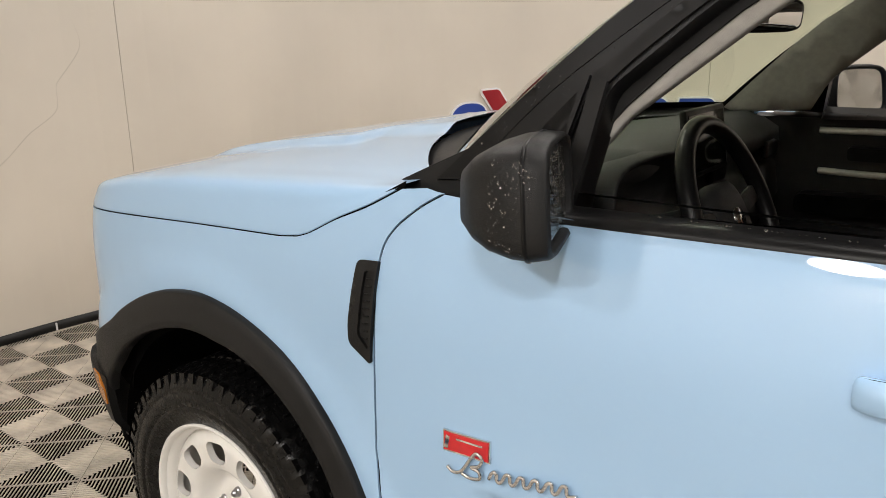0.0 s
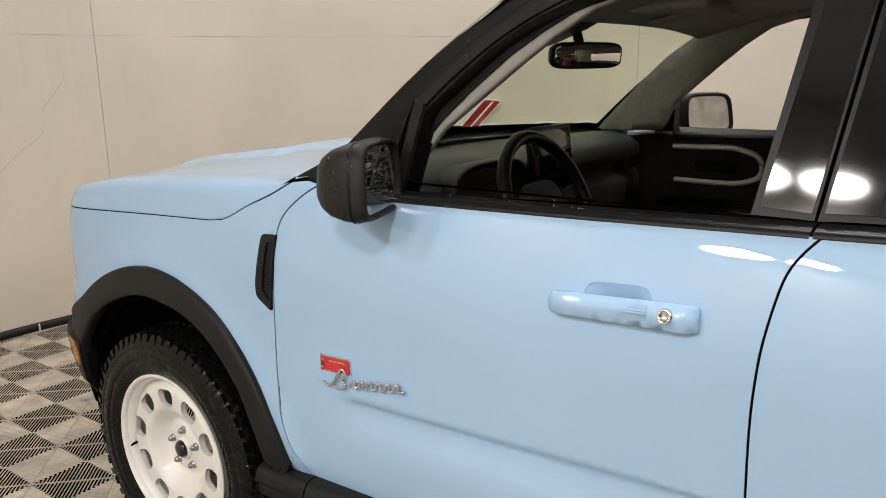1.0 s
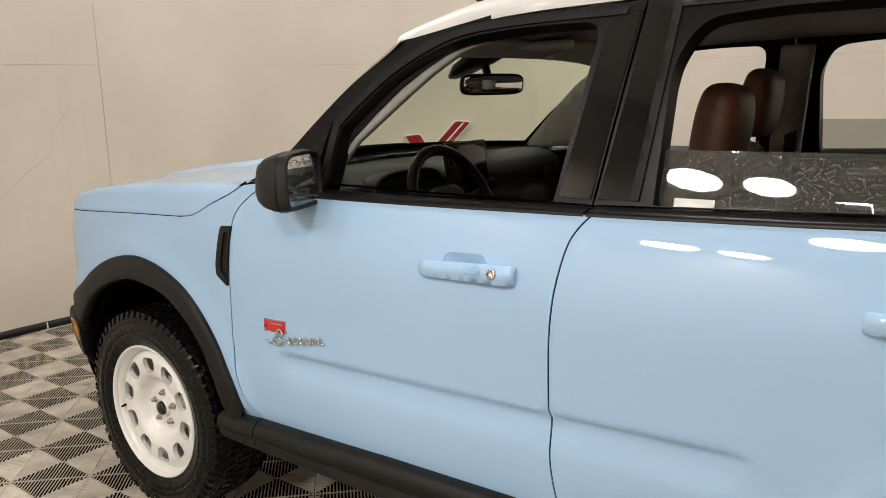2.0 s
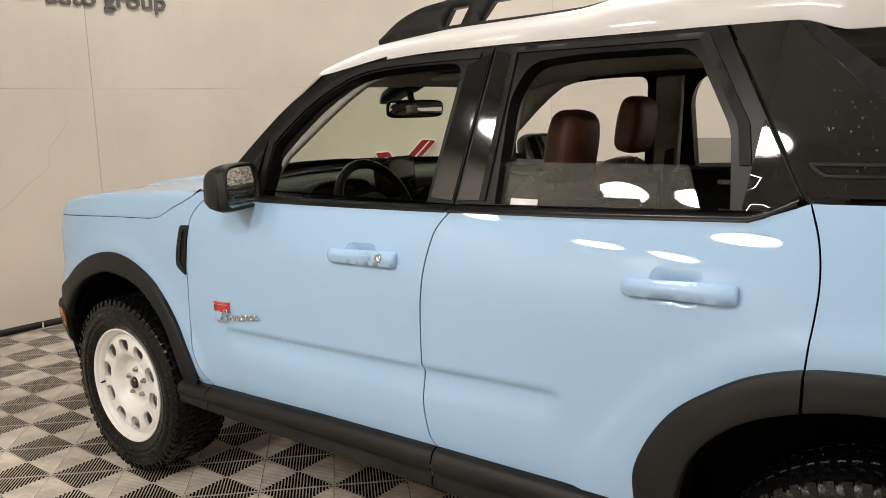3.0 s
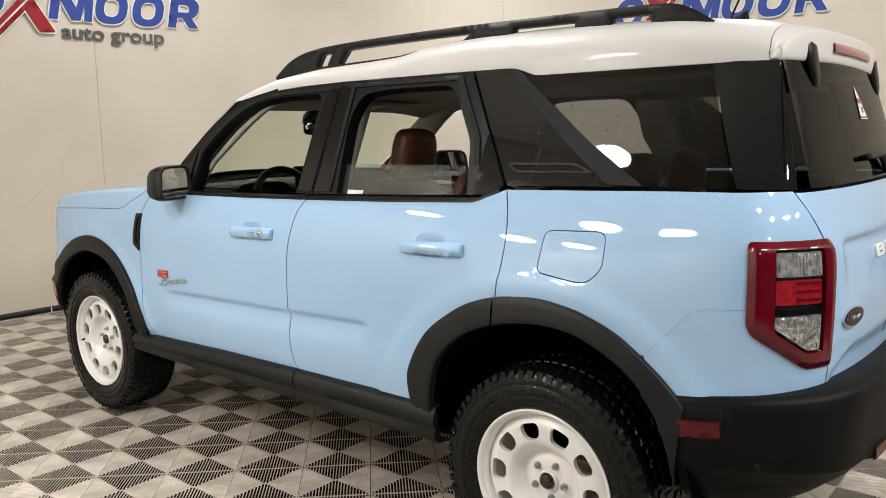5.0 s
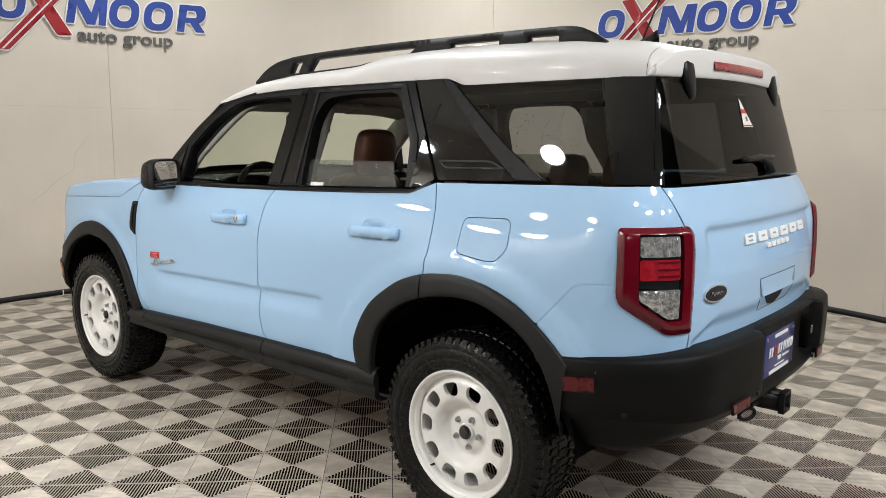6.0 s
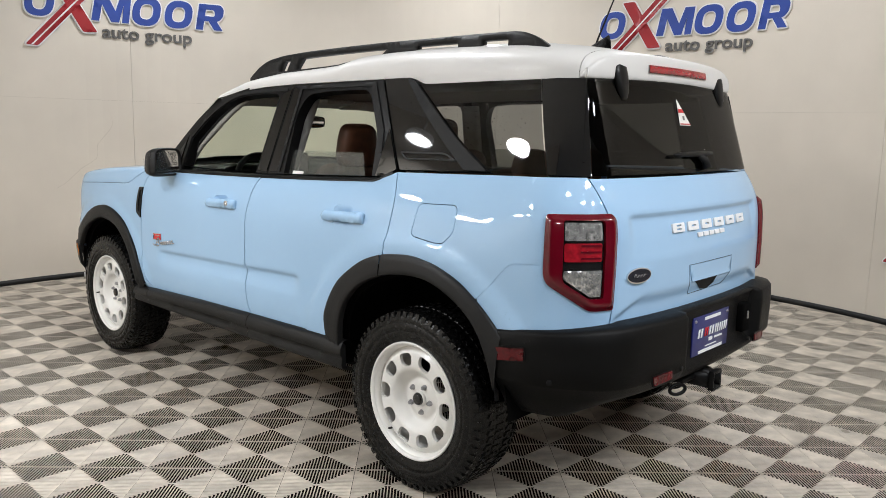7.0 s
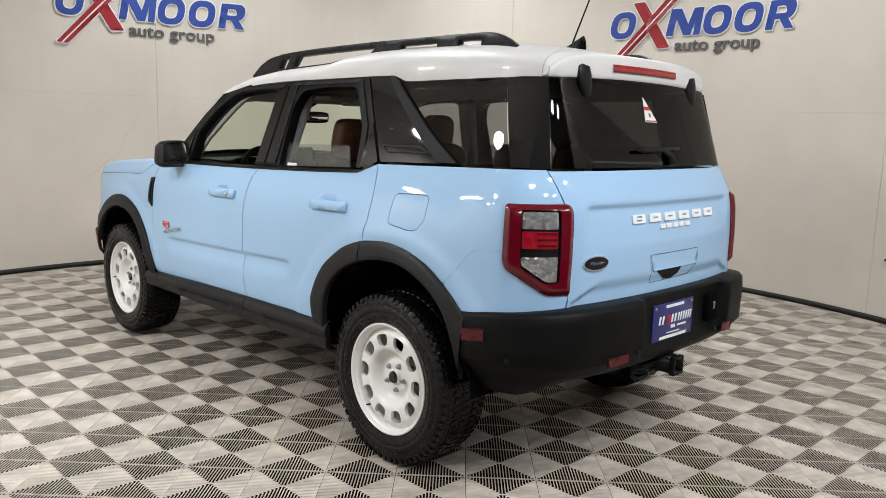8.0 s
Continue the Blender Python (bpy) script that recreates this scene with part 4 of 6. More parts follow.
inner_pillar([(2.36, 1.23), (2.27, 1.40), (2.25, 1.56)], 0.17, LINING, -0.055, 0.04)

# ---- roof rails, aerial ----
RT = cr([(1.168, 1.644), (1.241, 1.695), (1.319, 1.726), (1.40, 1.740), (1.46, 1.747), (1.68, 1.759), (2.07, 1.769), (2.41, 1.772), (2.71, 1.774), (2.87, 1.771), (2.94, 1.750), (3.005, 1.712)], 6)
rail_low = lambda x: np.interp(x, [1.165, 1.45, 1.75, 1.86, 1.98, 2.2, 2.6, 2.96], [1.642, 1.667, 1.678, 1.684, 1.703, 1.716, 1.720, 1.706])
ro = [tuple(q) for q in RT] + [(x, rail_low(x) - 0.01) for x in np.linspace(3.002, 1.168, 30)]


def rail_hole(x0, x1, lean=0.02):
    top = lambda x: np.interp(x, [q[0] for q in RT], [q[1] for q in RT]) - 0.025
    low = lambda x: rail_low(x) + 0.004
    xs = np.linspace(x0, x1, 12)
    pts = [(x, top(x + lean) if top(x + lean) > low(x) + 0.004 else low(x) + 0.004) for x in xs]
    return [(x + lean, t) for x, t in pts] + [(x, low(x)) for x in xs[::-1]]


def rail_surf(u, v):
    k = (u - 1.165) / 1.8
    return Vector((u, -0.592 + 0.055 * k + (1.70 - v) * -0.10, v)), Vector((0, -1, 0.1)).normalized()


both("roof_rail", sheet(ro, rail_surf, 0.03, 0.034, [rail_hole(1.402, 1.473, 0.03), rail_hole(1.528, 2.13, 0.045), rail_hole(2.34, 2.57, 0.0), rail_hole(2.69, 2.82, 0.0)], back=True), PLASTIC, CAR, "black raised roof rail on three feet")
aer = part("aerial", tube([(2.84, 0.02, 1.742), (2.86, 0.02, 1.80), (2.97, 0.02, 2.05), (3.00, 0.02, 2.12)], [0.006, 0.004, 0.003, 0.0025], 8), SEAL, CAR, "thin black whip aerial")
bm = grid_mesh([[(2.77 + 0.14 * t, 0.02 + 0.026 * math.cos(a) * (0.3 + 0.7 * t), 1.742 + (0.068 * t) * max(math.sin(a), 0)) for a in np.linspace(0, math.pi, 9)] for t in (0.02, 0.3, 0.6, 0.85, 1.0)])
bmesh.ops.holes_fill(bm, edges=[e for e in bm.edges if e.is_boundary], sides=0)
part("base", bm, SEAL, aer)

# ---- wheels ----
TR = 0.360                     # tyre radius
YW = -0.762                    # middle plane of the left wheels


def tyre_mesh():
    prof = [(0.222, -0.100), (0.232, -0.108), (0.245, -0.112), (0.262, -0.119), (0.2745, -0.1225), (0.276, -0.1212), (0.2785, -0.1212), (0.280, -0.1232), (0.290, -0.1235), (0.308, -0.122), (0.3095, -0.1208), (0.312, -0.1206), (0.3135, -0.1212), (0.328, -0.117), (0.342, -0.110), (0.351, -0.100), (0.354, -0.085),
            (0.356, -0.05), (0.357, 0.0), (0.356, 0.05), (0.354, 0.085), (0.351, 0.100), (0.342, 0.110), (0.308, 0.122), (0.262, 0.119), (0.232, 0.108), (0.222, 0.100)]
    carcass = lathe(prof, 96)
    # tread blocks in five rows, the outer ones lap over the shoulder
    rnd = random.Random(4)
    parts = []
    for row, (y0, y1, r0, r1, n, ph) in enumerate(((-0.113, -0.082, 0.346, TR - 0.003, 64, 0.0), (-0.074, -0.032, 0.352, TR, 72, 0.3), (-0.024, 0.024, 0.352, TR, 72, 0.7),
                                                 (0.032, 0.074, 0.352, TR, 72, 0.1), (0.082, 0.113, 0.346, TR - 0.003, 64, 0.5))):
        blk = bmesh.new()
        for k in range(n):
            a0 = 2 * math.pi * (k + ph) / n
            da = 2 * math.pi / n * (0.70 if k % 2 else 0.60)
            ins = 0.006 * (k % 2)
            ya, yb = (y0 + ins, y1) if row < 2 else (y0, y1 - ins) if row > 2 else (y0, y1)
            sk = 0.012 * (1 if row in (1, 3) else 0)
            vs = []
            for r, sh in ((r0, 1.0), (r1, 0.86)):
                for aa, yy in ((a0, ya), (a0 + da, ya + sk), (a0 + da, yb), (a0, yb - sk)):
                    am, ym = a0 + da / 2, (ya + yb) / 2
                    aa, y2 = am + (aa - am) * sh, ym + (yy - ym) * sh
                    rr = r
                    if row in (0, 4) and abs(y2) > 0.100:
                        rr = r - 0.009 if r == r1 else r
                    vs.append(blk.verts.new((rr * math.cos(aa), y2, rr * math.sin(aa))))
            b = vs
            for q in ((4, 5, 6, 7), (0, 1, 5, 4), (1, 2, 6, 5), (2, 3, 7, 6), (3, 0, 4, 7)):
                blk.faces.new([b[i] for i in q])
        bmesh.ops.recalc_face_normals(blk, faces=blk.faces)
        parts.append(blk)
    # lugs that run from the shoulder down the sidewall
    lug = bmesh.new()
    for s in (-1, 1):
        for k in range(64):
            a0 = 2 * math.pi * (k + 0.2) / 64
            da = 2 * math.pi / 64 * 0.55
            r0 = 0.322 if k % 2 else 0.332
            vs = []
            for r, y0, y1 in ((r0, 0.112, 0.1190), (0.352, 0.100, 0.1125)):
                for a, y in ((a0, y0), (a0 + da, y0), (a0 + da, y1), (a0, y1)):
                    vs.append(lug.verts.new((r * math.cos(a), s * y, r * math.sin(a))))
            for q in ((0, 1, 2, 3), (4, 5, 6, 7), (0, 1, 5, 4), (1, 2, 6, 5), (2, 3, 7, 6), (3, 0, 4, 7)):
                lug.faces.new([vs[i] for i in q])
    bmesh.ops.recalc_face_normals(lug, faces=lug.faces)
    parts.append(lug)
    return carcass, join(parts)


def rim_mesh():
    # y is measured from the middle plane of the wheel, outwards negative
    face = smooth_fn([(0.0, -0.060), (0.060, -0.060), (0.070, -0.055), (0.080, -0.048), (0.092, -0.050), (0.108, -0.074), (0.120, -0.089), (0.132, -0.094), (0.182, -0.096), (0.194, -0.091), (0.202, -0.078), (0.212, -0.074)], 0.001, 0.003)

    def surf(u, v):
        return Vector((u, face(math.hypot(u, v)), v)), Vector((0, -1, 0))

    ring = [(0.211 * math.cos(a), 0.211 * math.sin(a)) for a in np.linspace(0, 2 * math.pi, 96, endpoint=False)]
    holes = []
    for k in range(10):
        a = 2 * math.pi * (k + 0.5) / 10
        base = rounded([(0.135, -0.027), (0.135, 0.027), (0.186, 0.036), (0.186, -0.036)], 0.024, 5)
        holes.append([(r * math.cos(a) - t * math.sin(a), r * math.sin(a) + t * math.cos(a)) for r, t in base])
    disc = sheet(ring, surf, 0.011, 0.016, holes)
    barrel = lathe([(0.204, -0.020), (0.2105, -0.060), (0.2115, -0.085), (0.216, -0.097), (0.226, -0.101), (0.234, -0.106), (0.2345, -0.112), (0.231, -0.1145), (0.226, -0.112), (0.222, -0.104), (0.2215, -0.095)], 96)
    inner = lathe([(0.204, -0.020), (0.207, 0.04), (0.215, 0.10)], 64)
    return join([disc, barrel, inner])


(TYRE, TREAD), RIM = tyre_mesh(), rim_mesh()
me_tyre, me_rim, me_tread = bpy.data.meshes.new("tyre"), bpy.data.meshes.new("wheel"), bpy.data.meshes.new("tread")
TYRE.to_mesh(me_tyre), RIM.to_mesh(me_rim), TREAD.to_mesh(me_tread)
TYRE.free(), RIM.free(), TREAD.free()
for me, mt in ((me_tyre, RUBBER), (me_tread, RUBBER), (me_rim, WHEELWHITE)):
    me.materials.append(mt)
for me in (me_rim, me_tyre):
    me.polygons.foreach_set("use_smooth", [True] * len(me.polygons))
bm = lathe([(0.0, -0.082), (0.016, -0.0815), (0.022, -0.079), (0.0245, -0.072), (0.025, -0.050)], 32)
me_cap = bpy.data.meshes.new("hub_cap")
bm.to_mesh(me_cap)
bm.free()
me_cap.materials.append(GLOSS)
me_cap.polygons.foreach_set("use_smooth", [True] * len(me_cap.polygons))
bm = lathe([(0.0, -0.076), (0.005, -0.0755), (0.0085, -0.071), (0.009, -0.065), (0.0115, -0.0625), (0.012, -0.052)], 12)
me_nut = bpy.data.meshes.new("wheel_nut")
bm.to_mesh(me_nut)
bm.free()
me_nut.materials.append(GREYMETAL)
bm = lathe([(0.0255, -0.070), (0.028, -0.072), (0.032, -0.068), (0.033, -0.05)], 32)
me_ring = bpy.data.meshes.new("hub_ring")
bm.to_mesh(me_ring)
bm.free()
me_ring.materials.append(WHEELWHITE)
bm = tube([(0.198, -0.078, 0.0), (0.196, -0.100, 0.0), (0.190, -0.112, 0.0)], [0.0045, 0.0045, 0.003], 8)
me_valve = bpy.data.meshes.new("valve")
bm.to_mesh(me_valve)
bm.free()
me_valve.materials.append(SEAL)


def wheel(x, side, turn, spin, valve=25):
    w = new("wheel", me_rim)
    w.parent = CAR
    w["label"] = "white steel style wheel with ten oval slots"
    m = Matrix.Translation((x, YW * side, TR)) @ Matrix.Rotation(radians(turn), 4, "Z")
    if side < 0:
        m = m @ Matrix.Rotation(math.pi, 4, "Z")
    w.matrix_basis = m @ Matrix.Rotation(radians(spin), 4, "Y")
    for name, me, lab in (("tyre", me_tyre, "black all terrain tyre, wet"), ("hub_cap", me_cap, "black hub cap"), ("hub_ring", me_ring, ""), ("valve", me_valve, "black valve stem")):
        c = new(name, me)
        c.parent = w
        if lab:
            c["label"] = lab
        if name == "tyre":
            tr = new("tread", me_tread)
            tr.parent = c
            tagged(tr, "blocky wet tread of the tyre", kind="stuff")
        if name == "valve":
            c.matrix_basis = Matrix.Rotation(radians(valve), 4, "Y")
    for k in range(5):
        c = new("wheel_nut", me_nut)
        c.parent = w
        a = 2 * math.pi * k / 5 + 0.21
        c.location = (0.054 * math.cos(a), 0, 0.054 * math.sin(a))
    return w


wheel(0.0, 1, 0, -6, 178)
wheel(2.665, 1, 0, 19, 112)
wheel(0.0, -1, 0, 77)
wheel(2.67, -1, 0, 5)
# wheel housings
for x0 in (0.0, 2.67):
    r = 0.455 if x0 == 0 else 0.47
    dx = 0.0 if x0 == 0 else -0.02
    rows = []
    for a in np.linspace(0.02, math.pi + 0.0, 40):
        rows.append([(x0 + dx + (0.405 if x0 == 0 else r) * math.cos(a), y, 0.385 + r * 0.98 * math.sin(a)) for y in (-0.845, -0.80, -0.46)] + [(x0 + dx, -0.46, 0.385)])
    both("wheel_housing", grid_mesh(rows), LINER, CAR, "black wheel arch liner")
# floor pan, axles and front end
bm = join([box(-0.45, 2.95, -0.45, 0.45, 0.28, 0.42, 0.03), box(0.45, 2.2, -0.72, 0.72, 0.34, 0.42, 0.03), box(3.0, 3.16, -0.55, 0.55, 0.38, 0.42, 0.02)])
part("floor_pan", bm, LINER, CAR, "dark underbody")


# ---- door furniture ----
def rear_p(y):
    return float(np.interp(y, SIDE[-170:, 1], _d[-170:]))


def door_handle(door, x, dz, lock, side):
    cup = CUPS[0] if lock else CUPS[1]
    cx = sum(q[0] for q in cup) / len(cup)
    cz = sum(q[1] for q in cup) / len(cup)

    def bowl(u, v):
        d = max(abs(u - cx) / 0.060, abs(v - cz) / 0.030)
        return side_surf(-0.001 - 0.011 * (1 - ease(0.45, 1.0, d)))(u, v)

    def put(name, bm, mat, par, lab=""):
        if side < 0:
            bm = mirrored(bm)
        return part(name, bm, mat, par, lab)

    put("handle_cup", sheet(cup, bowl, 0.012, 0.0), PAINT, door)
    z0 = 0.999 + dz
    o = rounded([(x, z0), (x + 0.252, z0 + 0.005), (x + 0.250, z0 + 0.048), (x, z0 + 0.036)], [0.008, 0.010, 0.010, 0.008], 4)

    def bar(u, v):
        k = (v - z0 + 0.004 - 0.02 * (u - x)) / 0.05
        e = 1 - ease(0.0, 0.02, u - x) * (1 - ease(0.23, 0.252, u - x))
        return side_surf(0.030 - 0.014 * abs(k - 0.5) * 2 - 0.010 * e)(u, v)

    h = put("door_handle", sheet(o, bar, 0.012, 0.022, back=True), PAINT, door, "pale blue pull handle")
    if lock and side > 0:
        q, n = side_surf(0.031)(x + 0.205, z0 + 0.026)
        m = Matrix.Translation(q) @ n.to_track_quat("-Y", "Z").to_matrix().to_4x4()
        b = lathe([(0.0, 0.003), (0.007, 0.003), (0.0085, 0.0), (0.010, -0.002), (0.0125, 0.002), (0.013, 0.006)], 20)
        b.transform(m)
        part("lock", b, CHROME, h, "round chrome key lock")
        for k in range(6):
            b = sheet([(x + 0.13 + 0.003 * k, z0 + 0.015 + 0.004 * k), (x + 0.175, z0 + 0.016 + 0.004 * k), (x + 0.175, z0 + 0.018 + 0.004 * k), (x + 0.13 + 0.003 * k, z0 + 0.017 + 0.004 * k)], lambda u, v: bar(u, v) and (bar(u, v)[0] + bar(u, v)[1] * 0.0012, bar(u, v)[1]), 0.02, 0.002)
            part("ridge", b, PAINT, h)
    return h


for d, s in ((FDOOR, 1), (FDOOR_R, -1)):
    door_handle(d, 1.200, 0.0, True, s)
for d, s in ((RDOOR, 1), (RDOOR_R, -1)):
    door_handle(d, 2.112, 0.016, False, s)
both("fuel_ring", sheet(shrunk(densify(FUEL, 0.02), -0.003), side_surf(-0.016), 0.03, 0.004, [shrunk(densify(FUEL, 0.02), 0.004)]), SEAL, CAR, "dark gap round the fuel flap")

# fender vents
VENT = rounded([(0.457, 1.046), (0.5035, 1.049), (0.494, 0.876), (0.446, 0.903), (0.444, 0.935)], [0.012, 0.003, 0.004, 0.01, 0.02], 4)
V_IN = rounded([(0.476, 1.030), (0.498, 1.032), (0.490, 0.900), (0.466, 0.922)], [0.005, 0.003, 0.003, 0.008], 4)
for s in (1, -1):
    fix = (lambda b: b) if s > 0 else mirrored
    v = part("fender_vent", fix(sheet(VENT, side_surf(0.007), 0.012, 0.008, [V_IN])), PLASTIC, CAR, "black side vent bezel with a dark mesh")
    part("mesh", fix(sheet(V_IN, side_surf(0.0015), 0.015, 0.0)), SEAL, v)
    for k in range(9):
        z = 0.915 + 0.0125 * k
        part("slat", fix(sheet([(0.477, z), (0.496, z + 0.002), (0.496, z + 0.005), (0.477, z + 0.003)], side_surf(0.004), 0.02, 0.003)), SATIN, v)

# door badges: a red plate with a chrome frame and a flowing chrome bar below it
for door, s in ((FDOOR, 1), (FDOOR_R, -1)):
    fix = (lambda b: b) if s > 0 else mirrored
    PL = [(0.645, 0.770), (0.734, 0.774), (0.734, 0.811), (0.645, 0.806)]
    bd = part("door_badge", fix(sheet(PL, side_surf(0.004), 0.02, 0.004)), CHROME, door, "red enamel badge with chrome frame and script shape")
    part("enamel", fix(sheet(shrunk(densify(PL, 0.02), 0.0035), side_surf(0.0055), 0.02, 0.002)), REDENAMEL, bd)
    part("bar", fix(sheet([(0.672, 0.796), (0.722, 0.798), (0.722, 0.801), (0.672, 0.799)], side_surf(0.007), 0.02, 0.002)), CHROME, bd)
    part("bar", fix(sheet([(0.649, 0.777), (0.656, 0.777), (0.660, 0.798), (0.653, 0.800)], side_surf(0.007), 0.02, 0.002)), CHROME, bd)
    f = side_surf(0.0075)
    loops = [(0.656, 0.747), (0.668, 0.741), (0.684, 0.748), (0.702, 0.776), (0.712, 0.786), (0.722, 0.780), (0.716, 0.766), (0.702, 0.760), (0.716, 0.757), (0.718, 0.746), (0.700, 0.741), (0.684, 0.744)]
    path = [f(*q)[0] for q in cr(loops, 6)]
    part("script_stroke", fix(tube(path, 0.0032, 8)), CHROME, bd, "flowing chrome stroke")
    wave = []
    for k in range(6):
        x0, z0 = 0.735 + 0.0235 * k, 0.752 + 0.0040 * k
        wave += [(x0, z0), (x0 + 0.006, z0 + 0.012), (x0 + 0.013, z0 + 0.014), (x0 + 0.014, z0 + 0.004), (x0 + 0.018, z0)]
    wave.append((0.882, 0.776))
    part("script_stroke", fix(tube([f(*q)[0] for q in cr(wave, 4)], 0.0034, 8)), CHROME, bd, "flowing chrome stroke")


# ---- outside mirrors ----
def side_mirror(s):
    # the right one is folded a little further out and turned to the driver
    place, turn, size = ((0.831, -0.899, 1.203), 20, 1.0) if s > 0 else ((0.861, -0.957, 1.219), 34, 1.06)
    R = Matrix.Translation(place) @ Matrix.Rotation(radians(turn), 4, "Z") @ Matrix.Rotation(radians(-4), 4, "Y") @ Matrix.Scale(size, 4)

    def loop(x, w, h, dy=0.0, dz=0.0, n=28):
        out = []
        for t in np.linspace(0, 2 * math.pi, n, endpoint=False):
            c, q = math.cos(t), math.sin(t)
            e = 0.42
            y = math.copysign(abs(c) ** e, c) * w
            z = math.copysign(abs(q) ** e, q) * h
            y += 0.010 * (z / h) * (1 if y < 0 else 0.2)      # the outer lower corner is drawn in
            out.append(Vector((x, y + dy, z + dz)))
        return out

    rows = [loop(-0.006, 0.088, 0.062), loop(0.010, 0.089, 0.063), loop(0.014, 0.095, 0.068), loop(0.008, 0.1, 0.072), loop(-0.012, 0.1025, 0.0745), loop(-0.04, 0.100, 0.072, 0.003), loop(-0.07, 0.090, 0.064, 0.008), loop(-0.095, 0.072, 0.052, 0.014),
            loop(-0.115, 0.048, 0.035, 0.02), loop(-0.122, 0.02, 0.014, 0.024)]
    bm = grid_mesh(rows, close_v=True)
    bmesh.ops.holes_fill(bm, edges=[e for e in bm.edges if e.is_boundary and all(v.co.x < -0.09 for v in e.verts)], sides=0)
    bm.transform(R)
    fix = (lambda b: b) if s > 0 else mirrored
    m = part("side_mirror", fix(bm), PLASTIC, CAR, "black door mirror beaded with water")
    g = bmesh.new()
    g.faces.new([g.verts.new(p) for p in loop(0.004, 0.087, 0.061)])
    bmesh.ops.solidify(g, geom=g.faces, thickness=0.003)
    g.transform(R)
    part("mirror_glass", fix(g), MIRRORGLASS, m, "mirror glass with water drops", smooth=False)
    band = grid_mesh([loop(-0.020, 0.1032, 0.0752), loop(-0.0185, 0.1040, 0.0760), loop(-0.0165, 0.1040, 0.0760), loop(-0.015, 0.1032, 0.0752)], close_v=True)
    band.transform(R)
    part("seam", fix(band), SATIN, m)
    arm = grid_mesh([[Vector((0.755 - 0.045 + 0.05 * t, y, z)) for t, z in ((0, zc - 0.008), (0.5, zc - 0.016), (1, zc - 0.008), (1, zc + 0.016), (0.5, zc + 0.024), (0, zc + 0.012))] for y, zc in ((-0.765, 1.178), (-0.785, 1.178), (-0.815, 1.180), (-0.84 if s > 0 else -0.90, 1.182))], close_v=True)
    part("arm", fix(arm), PLASTIC, m)
    return m


for s in (1, -1):
    side_mirror(s)
both("mirror_triangle", sheet(rounded([(0.65, 1.165), (0.765, 1.165), (0.804, 1.318), (0.792, 1.322)], 0.006), green_surf(0.017), 0.03, 0.012), SATIN, CAR, "black triangle panel at the mirror foot")
both("window_channel", sheet([(0.784, 1.160), (0.808, 1.160), (0.831, 1.330), (0.808, 1.340)], green_surf(0.021), 0.03, 0.012), SEAL, CAR, "black window channel")
both("window_channel", sheet([(0.755, 1.165), (0.764, 1.165), (0.805, 1.337), (0.797, 1.333)], green_surf(0.0235), 0.03, 0.010), SATIN, CAR, "thin black upright bar at the mirror foot")
both("frame_moulding", sheet([tuple(q) for q in cr([(0.800, 1.332), (0.852, 1.378), (0.95, 1.458), (1.05, 1.516), (1.17, 1.557), (1.30, 1.572), (1.60, 1.579)], 4)] + [tuple(q) for q in reversed(cr([(0.826, 1.324), (0.876, 1.372), (0.975, 1.450), (1.08, 1.507), (1.19, 1.543), (1.36, 1.558), (1.60, 1.564)], 4))], green_surf(0.016), 0.03, 0.008), SEAL, CAR, "black rubber moulding round the window")
both("frame_moulding", sheet([(1.665, 1.19), (1.70, 1.585), (2.215, 1.591), (2.33, 1.39), (2.345, 1.30), (2.320, 1.30), (2.306, 1.386), (2.196, 1.576), (1.716, 1.571), (1.683, 1.19)], green_surf(0.016), 0.03, 0.008), SEAL, CAR, "black rubber moulding round the window")
for o in ([(1.503, 1.190), (1.577, 1.186), (1.630, 1.572), (1.560, 1.546)], [(1.594, 1.188), (1.664, 1.191), (1.699, 1.565), (1.650, 1.582)]):
    both("pillar_cover", sheet(o, green_surf(0.0135), 5.0, 0.005), COVER, CAR, "gloss black cover on the middle pillar")
both("gloss_insert", sheet(rounded([(2.335, 1.205), (2.405, 1.216), (2.448, 1.240), (2.36, 1.40)], 0.008), green_surf(0.014), 0.03, 0.006), GLOSS, CAR, "gloss black corner insert")

# ---- tail: lamps, bumper, tailgate furniture ----
LP, LR = rear_p(-0.811), rear_p(-0.606)
LAMP_O = [(LP, 1.133), (LR - 0.018, 1.134), (LR, 1.114), (LR - 0.010, 0.808), (LR - 0.105, 0.808), (LP + 0.012, 0.900), (LP, 0.930)]
w = LR - LP


def lamp_uv(pts):
    return [(LP + w * u, z) for u, z in pts]


